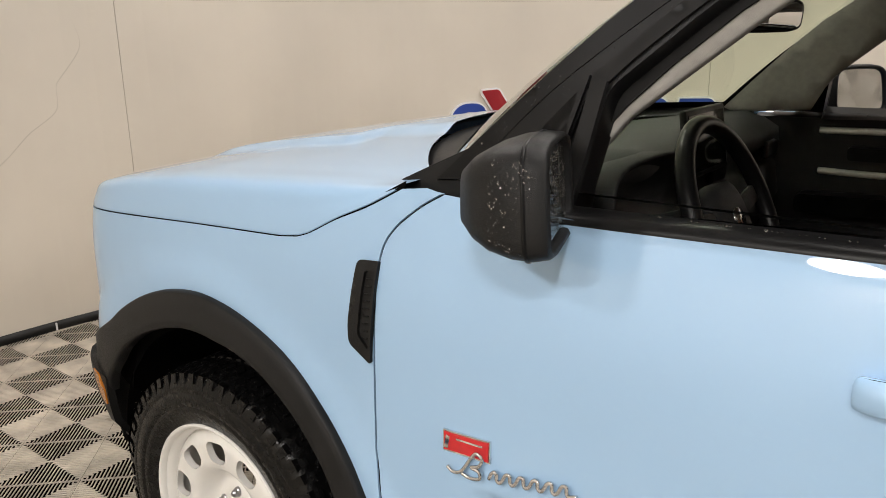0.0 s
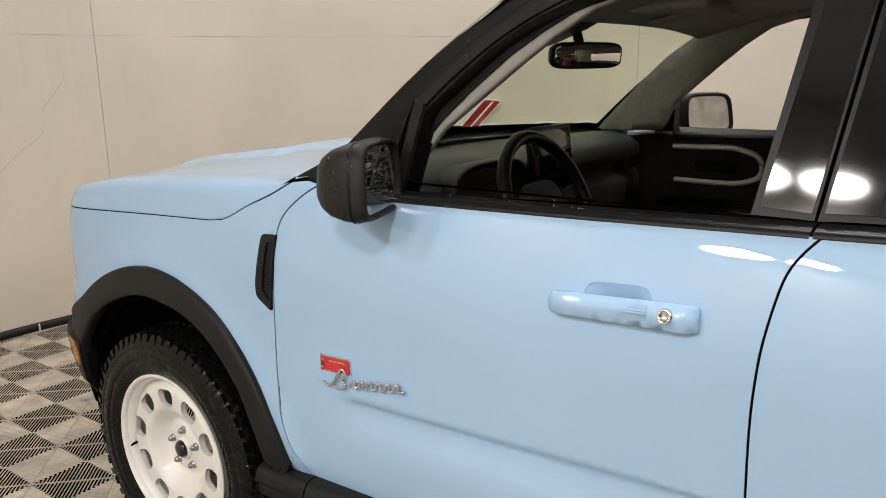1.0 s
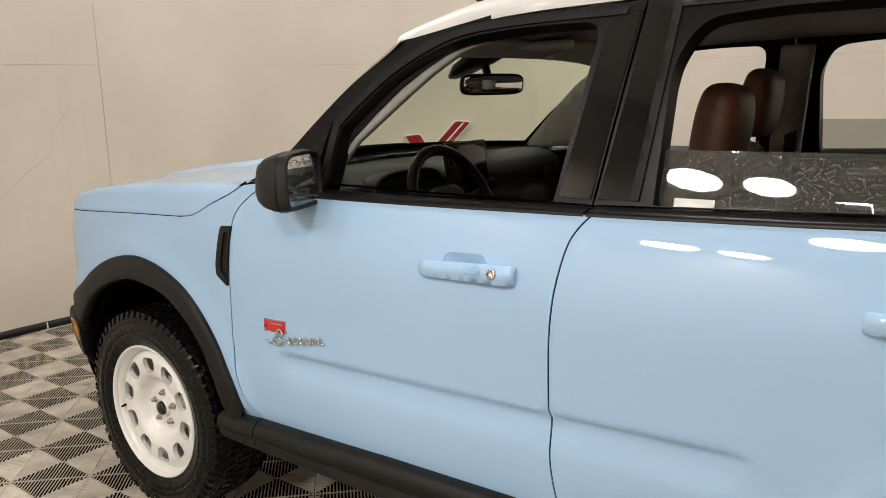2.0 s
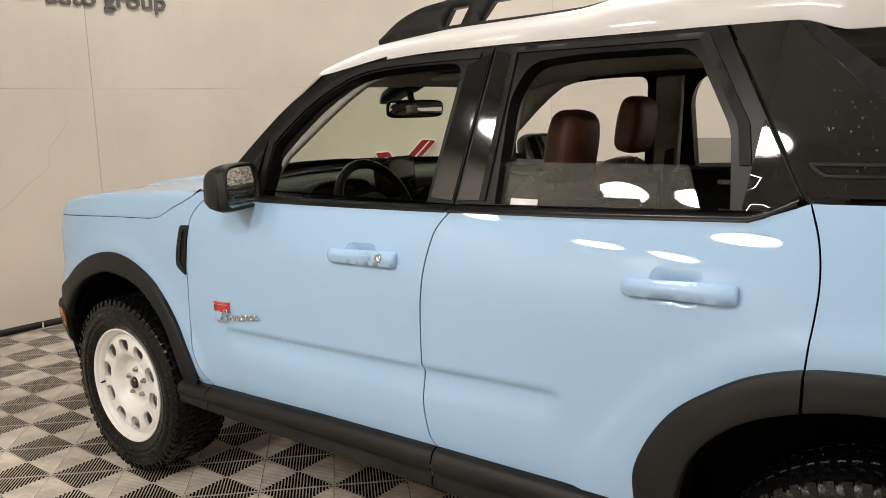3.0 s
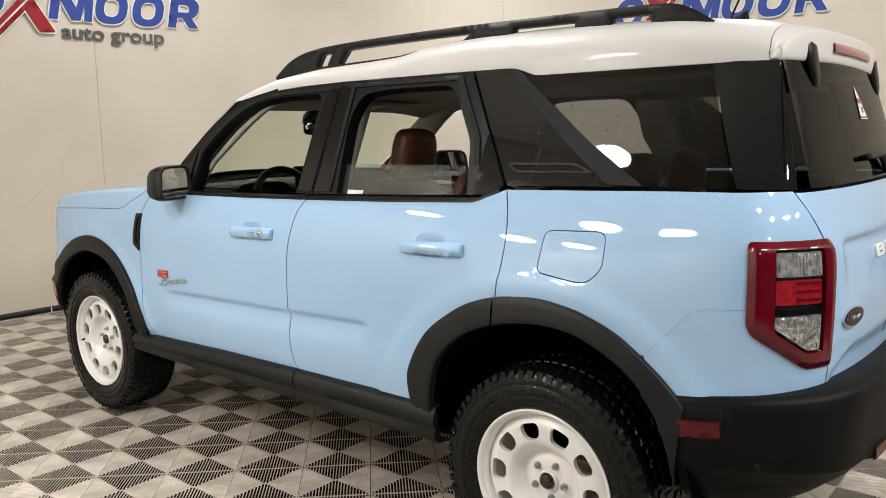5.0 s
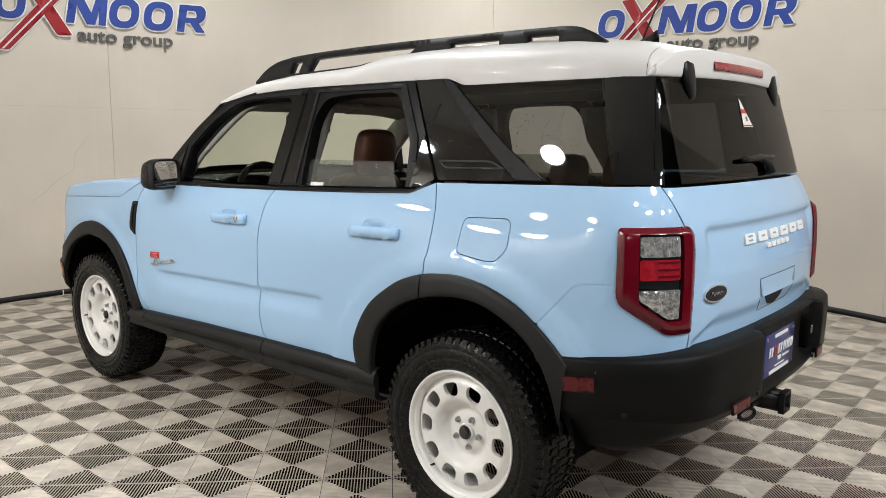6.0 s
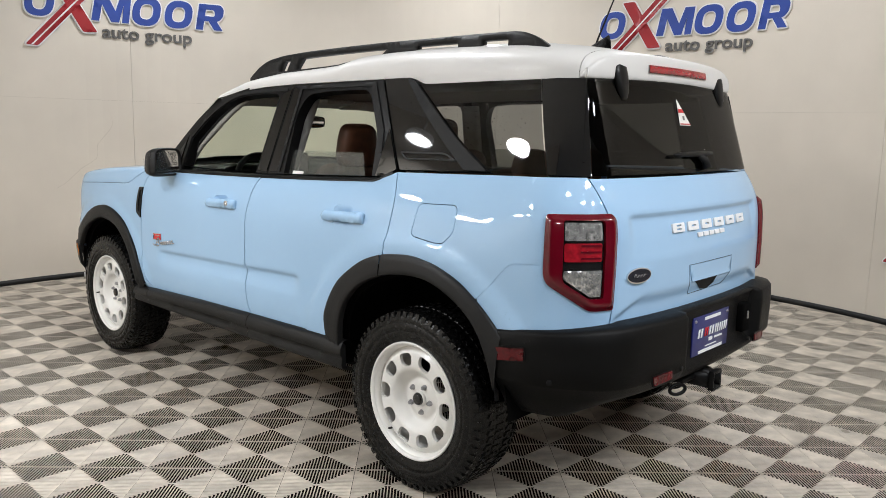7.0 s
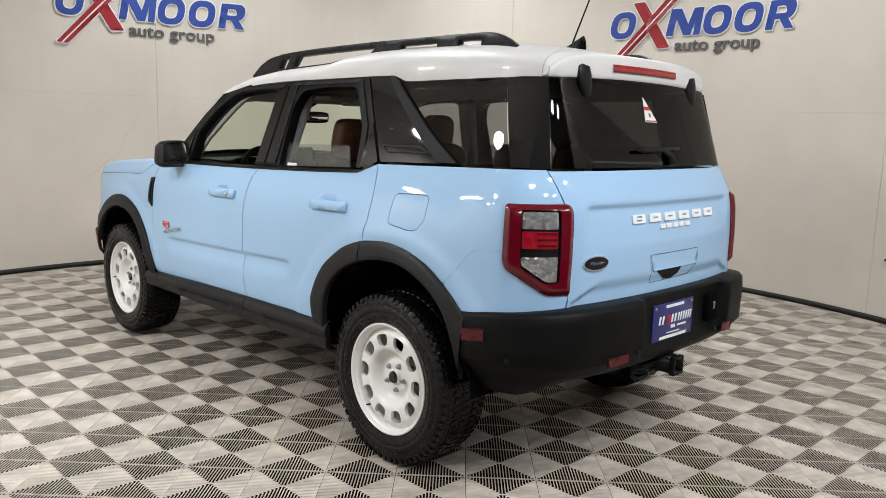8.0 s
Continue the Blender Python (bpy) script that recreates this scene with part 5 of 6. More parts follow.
for s in (1, -1):
    fix = (lambda b: b) if s > 0 else mirrored
    hole = lamp_uv([(0.235, 1.112), (0.765, 1.112), (0.775, 1.10), (0.765, 0.853), (0.58, 0.853), (0.26, 0.908), (0.235, 0.925)])
    O = rounded(LAMP_O, [0.014, 0.012, 0.012, 0.010, 0.02, 0.03, 0.03], 5)
    OD = densify(O, 0.004)

    def bezel(u, v):
        d = np.min(np.hypot(*(OD - (u, v)).T))
        return side_surf(0.005 + 0.013 * ease(0.0, 0.022, d))(u, v)

    tl = part("tail_lamp", fix(sheet(O, bezel, 0.008, 0.03, [rounded(hole, 0.008, 3)])), REDLENS, CAR, "dark red tail lamp with clear and red lenses")
    part("backing", fix(sheet(rounded(hole, 0.008, 3), side_surf(0.006), 0.02, 0.006)), GLOSS, tl, "black lamp interior")
    for nm, quad, h, mat, lab in (("clear_lens", [(0.25, 1.106), (0.735, 1.106), (0.735, 1.048), (0.25, 1.048)], 0.0135, CLEARLENS, "clear ribbed reversing lens"),
                                  ("red_lens", [(0.25, 1.040), (0.735, 1.040), (0.735, 0.978), (0.25, 0.978)], 0.0125, REDBRIGHT, "bright red brake lens"),
                                  ("clear_lens", [(0.25, 0.948), (0.735, 0.950), (0.735, 0.860), (0.59, 0.860), (0.25, 0.920)], 0.0135, CLEARLENS, "clear lower indicator lens")):
        lens = part(nm, fix(sheet(rounded(lamp_uv(quad), 0.007, 3), side_surf(h), 0.012, 0.010)), mat, tl, lab)
        top, low = quad[0][1] - 0.005, (0.983 if nm == "red_lens" else quad[3][1] + 0.005)
        if nm == "clear_lens":
            for k in range(13):
                u = 0.275 + 0.035 * k
                foot = low if len(quad) == 4 else max(0.864, 0.924 - (u - 0.25) * 0.176)
                part("rib", fix(sheet(lamp_uv([(u, foot), (u + 0.016, foot), (u + 0.016, top), (u, top)]), side_surf(h + 0.0018), 0.03, 0.002)), CLEARLENS, lens)
        else:
            for z in (1.029, 1.008, 0.987):
                part("lens_bar", fix(sheet(lamp_uv([(0.46, z), (0.72, z), (0.72, z + 0.006), (0.46, z + 0.006)]), side_surf(h + 0.003), 0.012, 0.003)), REDLENS, lens)

P0Z = lambda z: float(np.interp(z, [0.40, 0.46, 0.55, 0.63, 0.706, 0.73], [3.07, 3.068, 3.058, 3.03, 2.978, 2.962])) + 0.008


def bumper():
    side_p = [(0.742, -0.02), (0.740, 0.010), (0.735, 0.019), (0.722, 0.0245), (0.68, 0.027), (0.62, 0.028), (0.560, 0.027), (0.548, 0.016), (0.50, -0.012), (0.45, -0.040), (0.42, -0.070), (0.41, -0.11)]
    rear_pr = [(0.762, -0.02), (0.760, 0.030), (0.757, 0.062), (0.744, 0.074), (0.70, 0.078), (0.64, 0.077), (0.550, 0.074), (0.538, 0.062), (0.508, 0.040), (0.484, 0.012), (0.474, -0.03), (0.470, -0.10)]
    drop = [0.020, 0.020, 0.018, 0.012, 0.005, 0, 0, 0, 0, 0, 0, 0]
    ts = list(np.linspace(0, 0.62, 40)) + list(np.linspace(0.63, 1.0, 44))
    def column(t, lim):
        col = []
        for i, ((zs, os_), (zr, orr)) in enumerate(zip(side_p, rear_pr)):
            p0 = P0Z(zs)
            p = p0 + (P_MID - p0) * t
            k = ease(3.14, 3.52, p)
            z = zs + (zr - zs) * (k if i < 7 else ease(3.29, 3.51, p)) - drop[i] * (1 - ease(2.97, 3.25, p))
            o = os_ + (orr - os_) * k
            y = P_MID - p
            if 0.53 < z < 0.765:
                o -= 0.048 * (1 - ease(lim - 0.012, lim + 0.012, y)) * ease(0.530, 0.555, z) * (1 - 0.75 * ease(0.735, 0.76, z))
            b, n = plan(p)
            col.append(Vector((b.x, b.y, z)) + n * o)
        return col

    # the step round the plate reaches further on the side of the trailer socket
    left = [column(t, 0.258) for t in ts]
    right = [[Vector((v.x, -v.y, v.z)) for v in column(t, 0.41)] for t in reversed(ts[:-1])]
    return grid_mesh(left + right)


BUMPER = part("rear_bumper", bumper(), BUMPERMAT, CAR, "black textured plastic rear bumper, wet on top")


def bumper_surf(out=0.0):
    def f(p, z):
        b, n = plan(p)
        k = ease(3.14, 3.52, p if p <= P_MID else 2 * P_MID - p)
        o = (0.027 if z > 0.56 else 0.023) * (1 - k) + 0.074 * k
        return Vector((b.x, b.y, z)) + n * (o + out), n
    return f


REFLECTRED = material("deep_red_reflector", (0.075, 0.0015, 0.004), 0.25, spec=0.3, coat=0.15, scale=90, amount=0.3)
for s in (1, -1):
    fix = (lambda b: b) if s > 0 else mirrored
    side_r = [(3.072, 0.664), (3.178, 0.678), (3.180, 0.635), (3.084, 0.621)]
    rear_r = [(P_MID - 0.478, 0.563), (P_MID - 0.368, 0.567), (P_MID - 0.364, 0.537), (P_MID - 0.470, 0.529)]
    for o, dd, lab in ((side_r, 0.0035, "dark red side reflector"), (rear_r, 0.0025, "dark red rear reflector")):
        part("reflector_frame", fix(sheet(rounded(shrunk(densify(o, 0.02), -0.0045), 0.004), bumper_surf(dd), 0.02, 0.006)), SATIN, BUMPER)
        part("reflector", fix(sheet(rounded(o, 0.005), bumper_surf(dd + 0.003), 0.02, 0.008)), REFLECTRED, BUMPER, lab)
    for pp, zz in ((3.260, 0.572), (P_MID - 0.30, 0.560)):
        q, n = bumper_surf(0.0)(pp, zz)
        b = lathe([(0.0, -0.004), (0.008, -0.004), (0.010, -0.002), (0.0105, 0.004)], 16)
        b.transform(Matrix.Translation(q) @ n.to_track_quat("-Y", "Z").to_matrix().to_4x4())
        part("sensor", fix(b), SATIN, BUMPER, "round parking sensor")
# number plate insert: navy with plain light bars
XP = 3.452
plate = tagged(part("number_plate", box(XP - 0.004, XP + 0.004, -0.158, 0.158, 0.562, 0.716, 0.003), NAVY, CAR, "navy dealer plate with white bars in a dark frame"))


def plate_bar(y0, y1, z0, z1, mat, lean=0.0):
    fs = flat((XP + 0.0065, 0, 0), (0, 1, 0), (0, 0, 1), (1, 0, 0))
    part("bar", sheet([(y0, z0), (y1, z0), (y1 + lean, z1), (y0 + lean, z1)], fs, 0.1, 0.002), mat, plate)


plate_bar(-0.065, 0.075, 0.695, 0.707, LETTERWHITE)
plate_bar(-0.105, 0.105, 0.567, 0.579, LETTERWHITE)
plate_bar(-0.05, 0.05, 0.588, 0.592, LETTERWHITE)
for y0, wd, col in ((-0.118, 0.042, LETTERWHITE), (-0.060, 0.03, REDENAMEL), (-0.022, 0.042, LETTERWHITE), (0.030, 0.032, LETTERWHITE), (0.070, 0.034, LETTERWHITE), (0.110, 0.03, LETTERWHITE)):
    plate_bar(y0, y0 + wd * 0.30, 0.630, 0.664, col, 0.008)
    plate_bar(y0 + wd * 0.58, y0 + wd * 0.88, 0.630, 0.664, col, 0.008)
plate_bar(-0.02, 0.012, 0.606, 0.620, LETTERWHITE)
plate_bar(0.03, 0.10, 0.609, 0.616, LETTERWHITE)
for y in (-0.14, 0.14):
    b = lathe([(0.0, -0.003), (0.005, -0.003), (0.007, 0.001)], 10)
    b.transform(Matrix.Translation((XP + 0.005, y, 0.700)) @ Matrix.Rotation(radians(90), 4, "Z"))
    part("screw", b, GREYMETAL, plate)
# socket and tow hitch
sock = part("trailer_socket", box(3.436, 3.476, 0.266, 0.342, 0.590, 0.712, 0.008), LINER, CAR, "black trailer socket box beside the plate")
part("socket_flap", box(3.474, 3.480, 0.298, 0.312, 0.645, 0.678, 0.003), GREYMETAL, sock, "grey socket flap")
hitch = join([box(3.22, 3.495, -0.032, 0.032, 0.418, 0.424, 0), box(3.22, 3.495, -0.032, 0.032, 0.476, 0.482, 0), box(3.22, 3.495, -0.032, -0.026, 0.418, 0.482, 0), box(3.22, 3.495, 0.026, 0.032, 0.418, 0.482, 0), box(3.475, 3.497, -0.037, -0.031, 0.412, 0.488, 0.002), box(3.475, 3.497, 0.031, 0.037, 0.412, 0.488, 0.002), box(3.475, 3.497, -0.037, 0.037, 0.482, 0.489, 0.002), box(3.475, 3.497, -0.037, 0.037, 0.411, 0.418, 0.002)])
H = part("tow_hitch", hitch, SATIN, CAR, "black square tow hitch receiver")
part("crossbar", tube([(3.25, -0.5, 0.45), (3.25, 0.5, 0.45)], 0.03, 12), SATIN, H)
for y, x in ((-0.150, 3.405), (-0.075, 3.36)):
    part("chain_loop", tube([(x + 0.015 * math.cos(t), y + 0.034 * math.cos(t), 0.424 + 0.020 * math.sin(t)) for t in np.linspace(0, 2 * math.pi, 20, endpoint=False)], 0.0075, 8, closed=True), SATIN, H)
part("bracket", box(3.30, 3.42, -0.14, 0.12, 0.445, 0.462, 0.004), SATIN, H)
# exhaust side shield
part("rear_valance", grid_mesh([[(2.98 + 0.22 * (1 - (abs(y) / 0.9) ** 4), y, 0.45), (2.95, y, 0.40), (2.85, y * 0.9, 0.38)] for y in np.linspace(-0.78, 0.78, 30)]), LINER, CAR, "dark lower valance")

# tailgate letters as plain white blocks
def gate_block(y0, y1, z0, z1, holes=(), mat=LETTERWHITE, out=0.012, name="letter_block"):
    o = [(P_MID + y0, z0), (P_MID + y1, z0), (P_MID + y1, z1), (P_MID + y0, z1)]
    return part(name, sheet(rounded(o, 0.004, 2), side_surf(out), 0.03, out + 0.004, holes), mat, GATE)


for k in range(6):
    y0 = P_MID - 0.272 + 0.1125 * k
    slots = [[(y0 + 0.026, z), (y0 + 0.060, z), (y0 + 0.060, z + 0.0065), (y0 + 0.026, z + 0.0065)] for z in ((1.053, 1.066) if k == 0 else (1.0595,))]
    gate_block(y0 - P_MID, y0 - P_MID + 0.084, 1.046, 1.079, slots, out=0.007)
for k in range(5):
    gate_block(-0.082 + 0.049 * k, -0.082 + 0.049 * k + 0.040, 1.017, 1.034, out=0.005)
# oval badge, blank
f = side_surf(0.007)
po = rear_p(-0.492)
ov = lambda a, b: [(po + a * math.cos(t), 0.915 + b * math.sin(t)) for t in np.linspace(0, 2 * math.pi, 36, endpoint=False)]
bdg = part("oval_badge", sheet(ov(0.066, 0.028), f, 0.02, 0.008), CHROME, GATE, "dark oval badge with a chrome rim")
part("field", sheet(ov(0.061, 0.0235), side_surf(0.0085), 0.02, 0.003), material("dark_badge_enamel", (0.004, 0.006, 0.016), 0.25, spec=0.3, coat=0.1, scale=60, amount=0.1), bdg)
part("stroke", tube([side_surf(0.010)(po + x, 0.915 + z)[0] for x, z in cr([(-0.036, -0.003), (-0.026, 0.008), (-0.018, -0.006), (-0.008, 0.004), (0.0, -0.005), (0.008, 0.004), (0.016, -0.005), (0.024, 0.004), (0.036, -0.002)], 5)], 0.0016, 6), CHROME, bdg)
# handle: a thin-seamed flap over a shallow pocket with a dark grip
seam = [(P_MID - 0.153, 0.917), (P_MID + 0.234, 0.917), (P_MID + 0.226, 0.846), (P_MID + 0.168, 0.806), (P_MID - 0.134, 0.800)]
part("handle_seam", sheet(seam, side_surf(0.0012), 0.03, 0.001, [shrunk(densify(seam, 0.02), 0.0016)]), SEAL, GATE, "thin dark seam round the handle flap")
part("handle_flap", sheet([(P_MID - 0.149, 0.914), (P_MID + 0.230, 0.914), (P_MID + 0.222, 0.850), (P_MID - 0.128, 0.850)], lambda u, v: side_surf(0.0025 + 0.003 * (1 - ease(0.846, 0.866, v)))(u, v), 0.03, 0.004), PAINT, GATE)
part("handle_pocket", sheet(rounded([(P_MID - 0.100, 0.849), (P_MID + 0.092, 0.849), (P_MID + 0.076, 0.822), (P_MID + 0.022, 0.804), (P_MID - 0.036, 0.811)], 0.004), side_surf(0.0025), 0.03, 0.003), SEAL, GATE, "dark handle pocket")
part("camera_housing", box(3.396, 3.412, 0.0, 0.035, 0.818, 0.834, 0.004), GLOSS, GATE, "small black camera housing")
# brake light strip, hinges, wiper, warning sticker
part("brake_light", grid_mesh([[(green(G_MID + y, 1.602, 0.008)[0].x - 0.004 + dx, y, z - 0.014 - 0.002 * (y / 0.235) ** 2) for y in np.linspace(-0.235, 0.235, 24)] for dx, z in ((-0.03, 1.674), (0.002, 1.674), (0.011, 1.670), (0.015, 1.652), (0.013, 1.643), (-0.02, 1.640))]), REDBRIGHT, SPOILER, "long red high brake light")
for s in (1, -1):
    rows = []
    for x, z, hw, th in ((3.226, 1.648, 0.016, 0.004), (3.230, 1.646, 0.024, 0.010), (3.233, 1.636, 0.031, 0.012), (3.237, 1.610, 0.032, 0.013), (3.243, 1.580, 0.030, 0.013), (3.250, 1.548, 0.024, 0.011), (3.254, 1.527, 0.015, 0.008), (3.254, 1.518, 0.010, 0.003)):
        nx, nz = (0.35, 0.94) if z > 1.685 else (0.95, 0.3)
        rows.append([(x + nx * th * b - 0.008, -0.400 * s + 1.3 * hw * a, z + nz * th * b) for a, b in ((-1, -0.6), (-1, 0.5), (-0.6, 1), (0.6, 1), (1, 0.5), (1, -0.6))])
    part("window_hinge", grid_mesh(rows, close_v=True), SATIN, CAR, "black rear window hinge")
wip = part("rear_wiper", tube([green(G_MID + y, z, 0.02)[0] for y, z in ((0.075, 1.266), (0.070, 1.300), (0.01, 1.322))], [0.018, 0.014, 0.008], 10), SEAL, CAR, "black rear wiper on the glass")
part("blade", tube([green(G_MID + y, 1.320 + 0.02 * (y + 0.17), 0.020)[0] for y in np.linspace(-0.175, 0.150, 8)], [0.007, 0.009, 0.010, 0.012, 0.012, 0.010, 0.008, 0.006], 8), SATIN, wip)
st = part("warning_sticker", sheet(rounded([(G_MID - 0.056, 1.436), (G_MID + 0.036, 1.436), (G_MID - 0.044, 1.538)], 0.004), green_surf(0.007), 0.03, 0.001), PAPER, CAR, "white triangular warning sticker with red bands on the rear window")
part("band", sheet([(G_MID - 0.051, 1.484), (G_MID - 0.006, 1.484), (G_MID - 0.017, 1.498), (G_MID - 0.049, 1.498)], green_surf(0.009), 0.03, 0.001), REDENAMEL, st)
part("band", sheet([(G_MID - 0.053, 1.439), (G_MID + 0.031, 1.439), (G_MID + 0.028, 1.443), (G_MID - 0.053, 1.443)], green_surf(0.009), 0.03, 0.001), REDENAMEL, st)
part("mark", sheet([(G_MID - 0.025, 1.456), (G_MID - 0.012, 1.456), (G_MID - 0.012, 1.472), (G_MID - 0.025, 1.472)], green_surf(0.009), 0.03, 0.001), SIGNGREY, st)

# ---- front end ----
def front():
    fb = []
    for p in np.linspace(P_NOSE, -0.535, 40):
        b, n = plan(p)
        col = []
        for z, o in ((0.60, 0.0), (0.635, 0.006), (0.60, 0.012), (0.55, 0.014), (0.45, 0.008), (0.36, -0.01), (0.33, -0.06)):
            col.append(Vector((b.x, b.y, z)) + n * o)
        fb.append(col)
    full = [[Vector((v.x, -v.y, v.z)) for v in c] for c in reversed(fb[1:])] + fb
    part("front_bumper", grid_mesh(full), PLASTIC, CAR, "black front bumper")
    o = [(P_NOSE, 0.63), (-0.60, 0.63), (-0.665, 0.76), (-0.665, 1.0), (P_NOSE, 1.0)]
    grille, _ = both("grille", sheet(o, side_surf(-0.01), 0.05, 0.02), SATIN, CAR, "black front grille")
    for s in (1, -1):
        fix = (lambda b: b) if s > 0 else mirrored
        hl = part("headlamp", fix(sheet(rounded([(-0.98, 0.82), (-0.672, 0.80), (-0.664, 0.998), (-0.98, 0.99)], 0.02), side_surf(0.004), 0.04, 0.03)), LETTERWHITE, CAR, "white rimmed headlamp")
        part("lens", fix(sheet(rounded([(-0.96, 0.84), (-0.70, 0.825), (-0.695, 0.97), (-0.96, 0.965)], 0.02), side_surf(0.008), 0.04, 0.004)), CLEARLENS, hl)
        part("marker_lamp", fix(sheet(rounded([(-0.432, 0.628), (-0.398, 0.624), (-0.376, 0.590), (-0.379, 0.550), (-0.404, 0.562)], 0.005), side_surf(0.030), 0.02, 0.02)), AMBER, CAR, "amber side marker in the front arch trim")
    both("bumper_corner", sheet(rounded([(-0.68, 0.52), (-0.56, 0.535), (-0.50, 0.566), (-0.44, 0.562), (-0.412, 0.530), (-0.392, 0.474), (-0.378, 0.474), (-0.368, 0.578), (-0.362, 0.626), (-0.50, 0.630), (-0.60, 0.632), (-0.68, 0.628)], 0.008), lambda u, v: (lambda q: (Vector((q[0].x, q[0].y, v)) + q[1] * 0.026, q[1]))(side_surf()(u, max(v, 0.50))), 0.025, 0.018), PLASTIC, CAR, "black bumper corner")


front()


# ---- cabin ----
def cushion(rows):
    bm = grid_mesh(rows, close_v=True)
    bmesh.ops.holes_fill(bm, edges=[e for e in bm.edges if e.is_boundary], sides=0)
    return bm


def oval(c, ax, bx, w, h, n=24, e=0.55):
    out = []
    for t in np.linspace(0, 2 * math.pi, n, endpoint=False):
        a, b = math.cos(t), math.sin(t)
        out.append(Vector(c) + Vector(ax) * (math.copysign(abs(a) ** e, a) * w) + Vector(bx) * (math.copysign(abs(b) ** e, b) * h))
    return out


def seat(x, y, width, wide=False, lift=0.0):
    back = []
    lean = Vector((0.24, 0, 1)).normalized()
    side = Vector((0, 1, 0))
    fwd = side.cross(lean)
    for h, w, d in cr([(0.0, 0.24, 0.07), (0.12, 0.245, 0.085), (0.28, 0.245, 0.075), (0.42, 0.235, 0.06), (0.52, 0.210, 0.05), (0.565, 0.165, 0.038), (0.585, 0.08, 0.015)], 4):
        back.append(oval(Vector((x, y, 0.66)) + lean * h, side, fwd, w * width, d))
    s = part("seat", cushion(back), LEATHER, CAR, "brown leather seat back")
    cush = [oval((x + dx, y, z), (0, 1, 0), (0, 0, 1), w * width, h) for dx, z, w, h in ((0.02, 0.62, 0.20, 0.03), (-0.03, 0.63, 0.25, 0.075), (-0.25, 0.645, 0.255, 0.08), (-0.42, 0.655, 0.245, 0.07), (-0.49, 0.65, 0.2, 0.03))]
    part("cushion", cushion(cush), LEATHER, s)
    n = 3 if wide else 1
    for i in range(n):
        yy = y + (i - (n - 1) / 2) * 0.46
        hr = [oval(Vector((x + 0.165, yy, 0)) + Vector((0.15 * (z - 1.2), 0, z)), side, fwd, w, d, e=0.6) for z, w, d in cr([(1.212, 0.07, 0.02), (1.220, 0.098, 0.04), (1.25, 0.110, 0.052), (1.33, 0.108, 0.055), (1.385, 0.101, 0.049), (1.408, 0.088, 0.037), (1.418, 0.065, 0.022), (1.421, 0.02, 0.006)], 4)]
        hr = [[v + Vector((0, 0, -0.10 if wide else lift)) for v in r] for r in hr]
        h = part("headrest", cushion(hr), LEATHER, s, "brown leather headrest")
        for dy in (-0.05, 0.05):
            part("post", tube([(x + 0.13, yy + dy, 1.10 - (0.1 if wide else 0)), (x + 0.165, yy + dy, 1.23 - (0.1 if wide else 0))], 0.006, 8), GREYMETAL, s)
    part("seat_shell", cushion([[v + Vector((0.045, 0, -0.02)) for v in r] for r in back[:17]]), DARKTRIM, s, "charcoal seat rear shell")
    return s


seat(1.52, -0.33, 1.0)
seat(1.41, 0.404, 1.0, lift=0.042)
seat(2.36, 0.0, 1.80, True)

# dashboard
rows = []
for y in np.linspace(-0.70, 0.70, 41):
    hump = math.exp(-((y + 0.36) / 0.16) ** 2)
    cut = math.exp(-((y) / 0.18) ** 4)
    xf = 0.53 - 0.28 * (1 - (y / 0.70) ** 2)
    rows.append([(xf, y, 1.150), (xf * 0.6 + 0.24, y, 1.165), (0.60, y, 1.168 + 0.010 * hump), (0.66 + 0.03 * hump, y, 1.150 + 0.028 * hump), (0.70 + 0.03 * hump, y, 1.125 + 0.02 * hump), (0.705, y, 1.085), (0.675, y, 1.06),
                 (0.70, y, 1.02), (0.715, y, 0.93), (0.66 + 0.06 * cut, y, 0.82), (0.55, y, 0.62), (0.45, y, 0.45)])
dash = part("dashboard", grid_mesh(rows), DARKTRIM, CAR, "charcoal plastic dashboard")
part("cluster_hood", cushion([oval((x, -0.36, 1.108), (0, 1, 0), (0, 0, 1), w, h, e=0.6) for x, w, h in ((0.60, 0.10, 0.03), (0.68, 0.165, 0.062), (0.745, 0.172, 0.068), (0.75, 0.165, 0.062), (0.72, 0.155, 0.055))]), DARKTRIM, dash)
scr = box(-0.008, 0.008, -0.125, 0.125, -0.075, 0.075, 0.006)
scr.transform(Matrix.Translation((0.725, -0.02, 1.165)) @ Matrix.Rotation(radians(-8), 4, "Y"))
sc = part("touch_screen", scr, SATIN, dash, "black upright touch screen")
scr = box(0.007, 0.0095, -0.112, 0.112, -0.062, 0.062, 0.001)
scr.transform(Matrix.Translation((0.725, -0.02, 1.165)) @ Matrix.Rotation(radians(-8), 4, "Y"))
part("screen_glass", scr, SCREEN, sc)
for y in (-0.60, 0.60, 0.14, -0.18):
    part("air_vent", box(0.695, 0.715, y - 0.05, y + 0.05, 1.045, 1.095, 0.008), SATIN, dash, "black air vent")
part("console", join([box(0.62, 1.35, -0.12, 0.12, 0.45, 0.80, 0.03), box(1.05, 1.45, -0.10, 0.10, 0.78, 0.90, 0.03)]), DARKTRIM, CAR, "charcoal centre console")
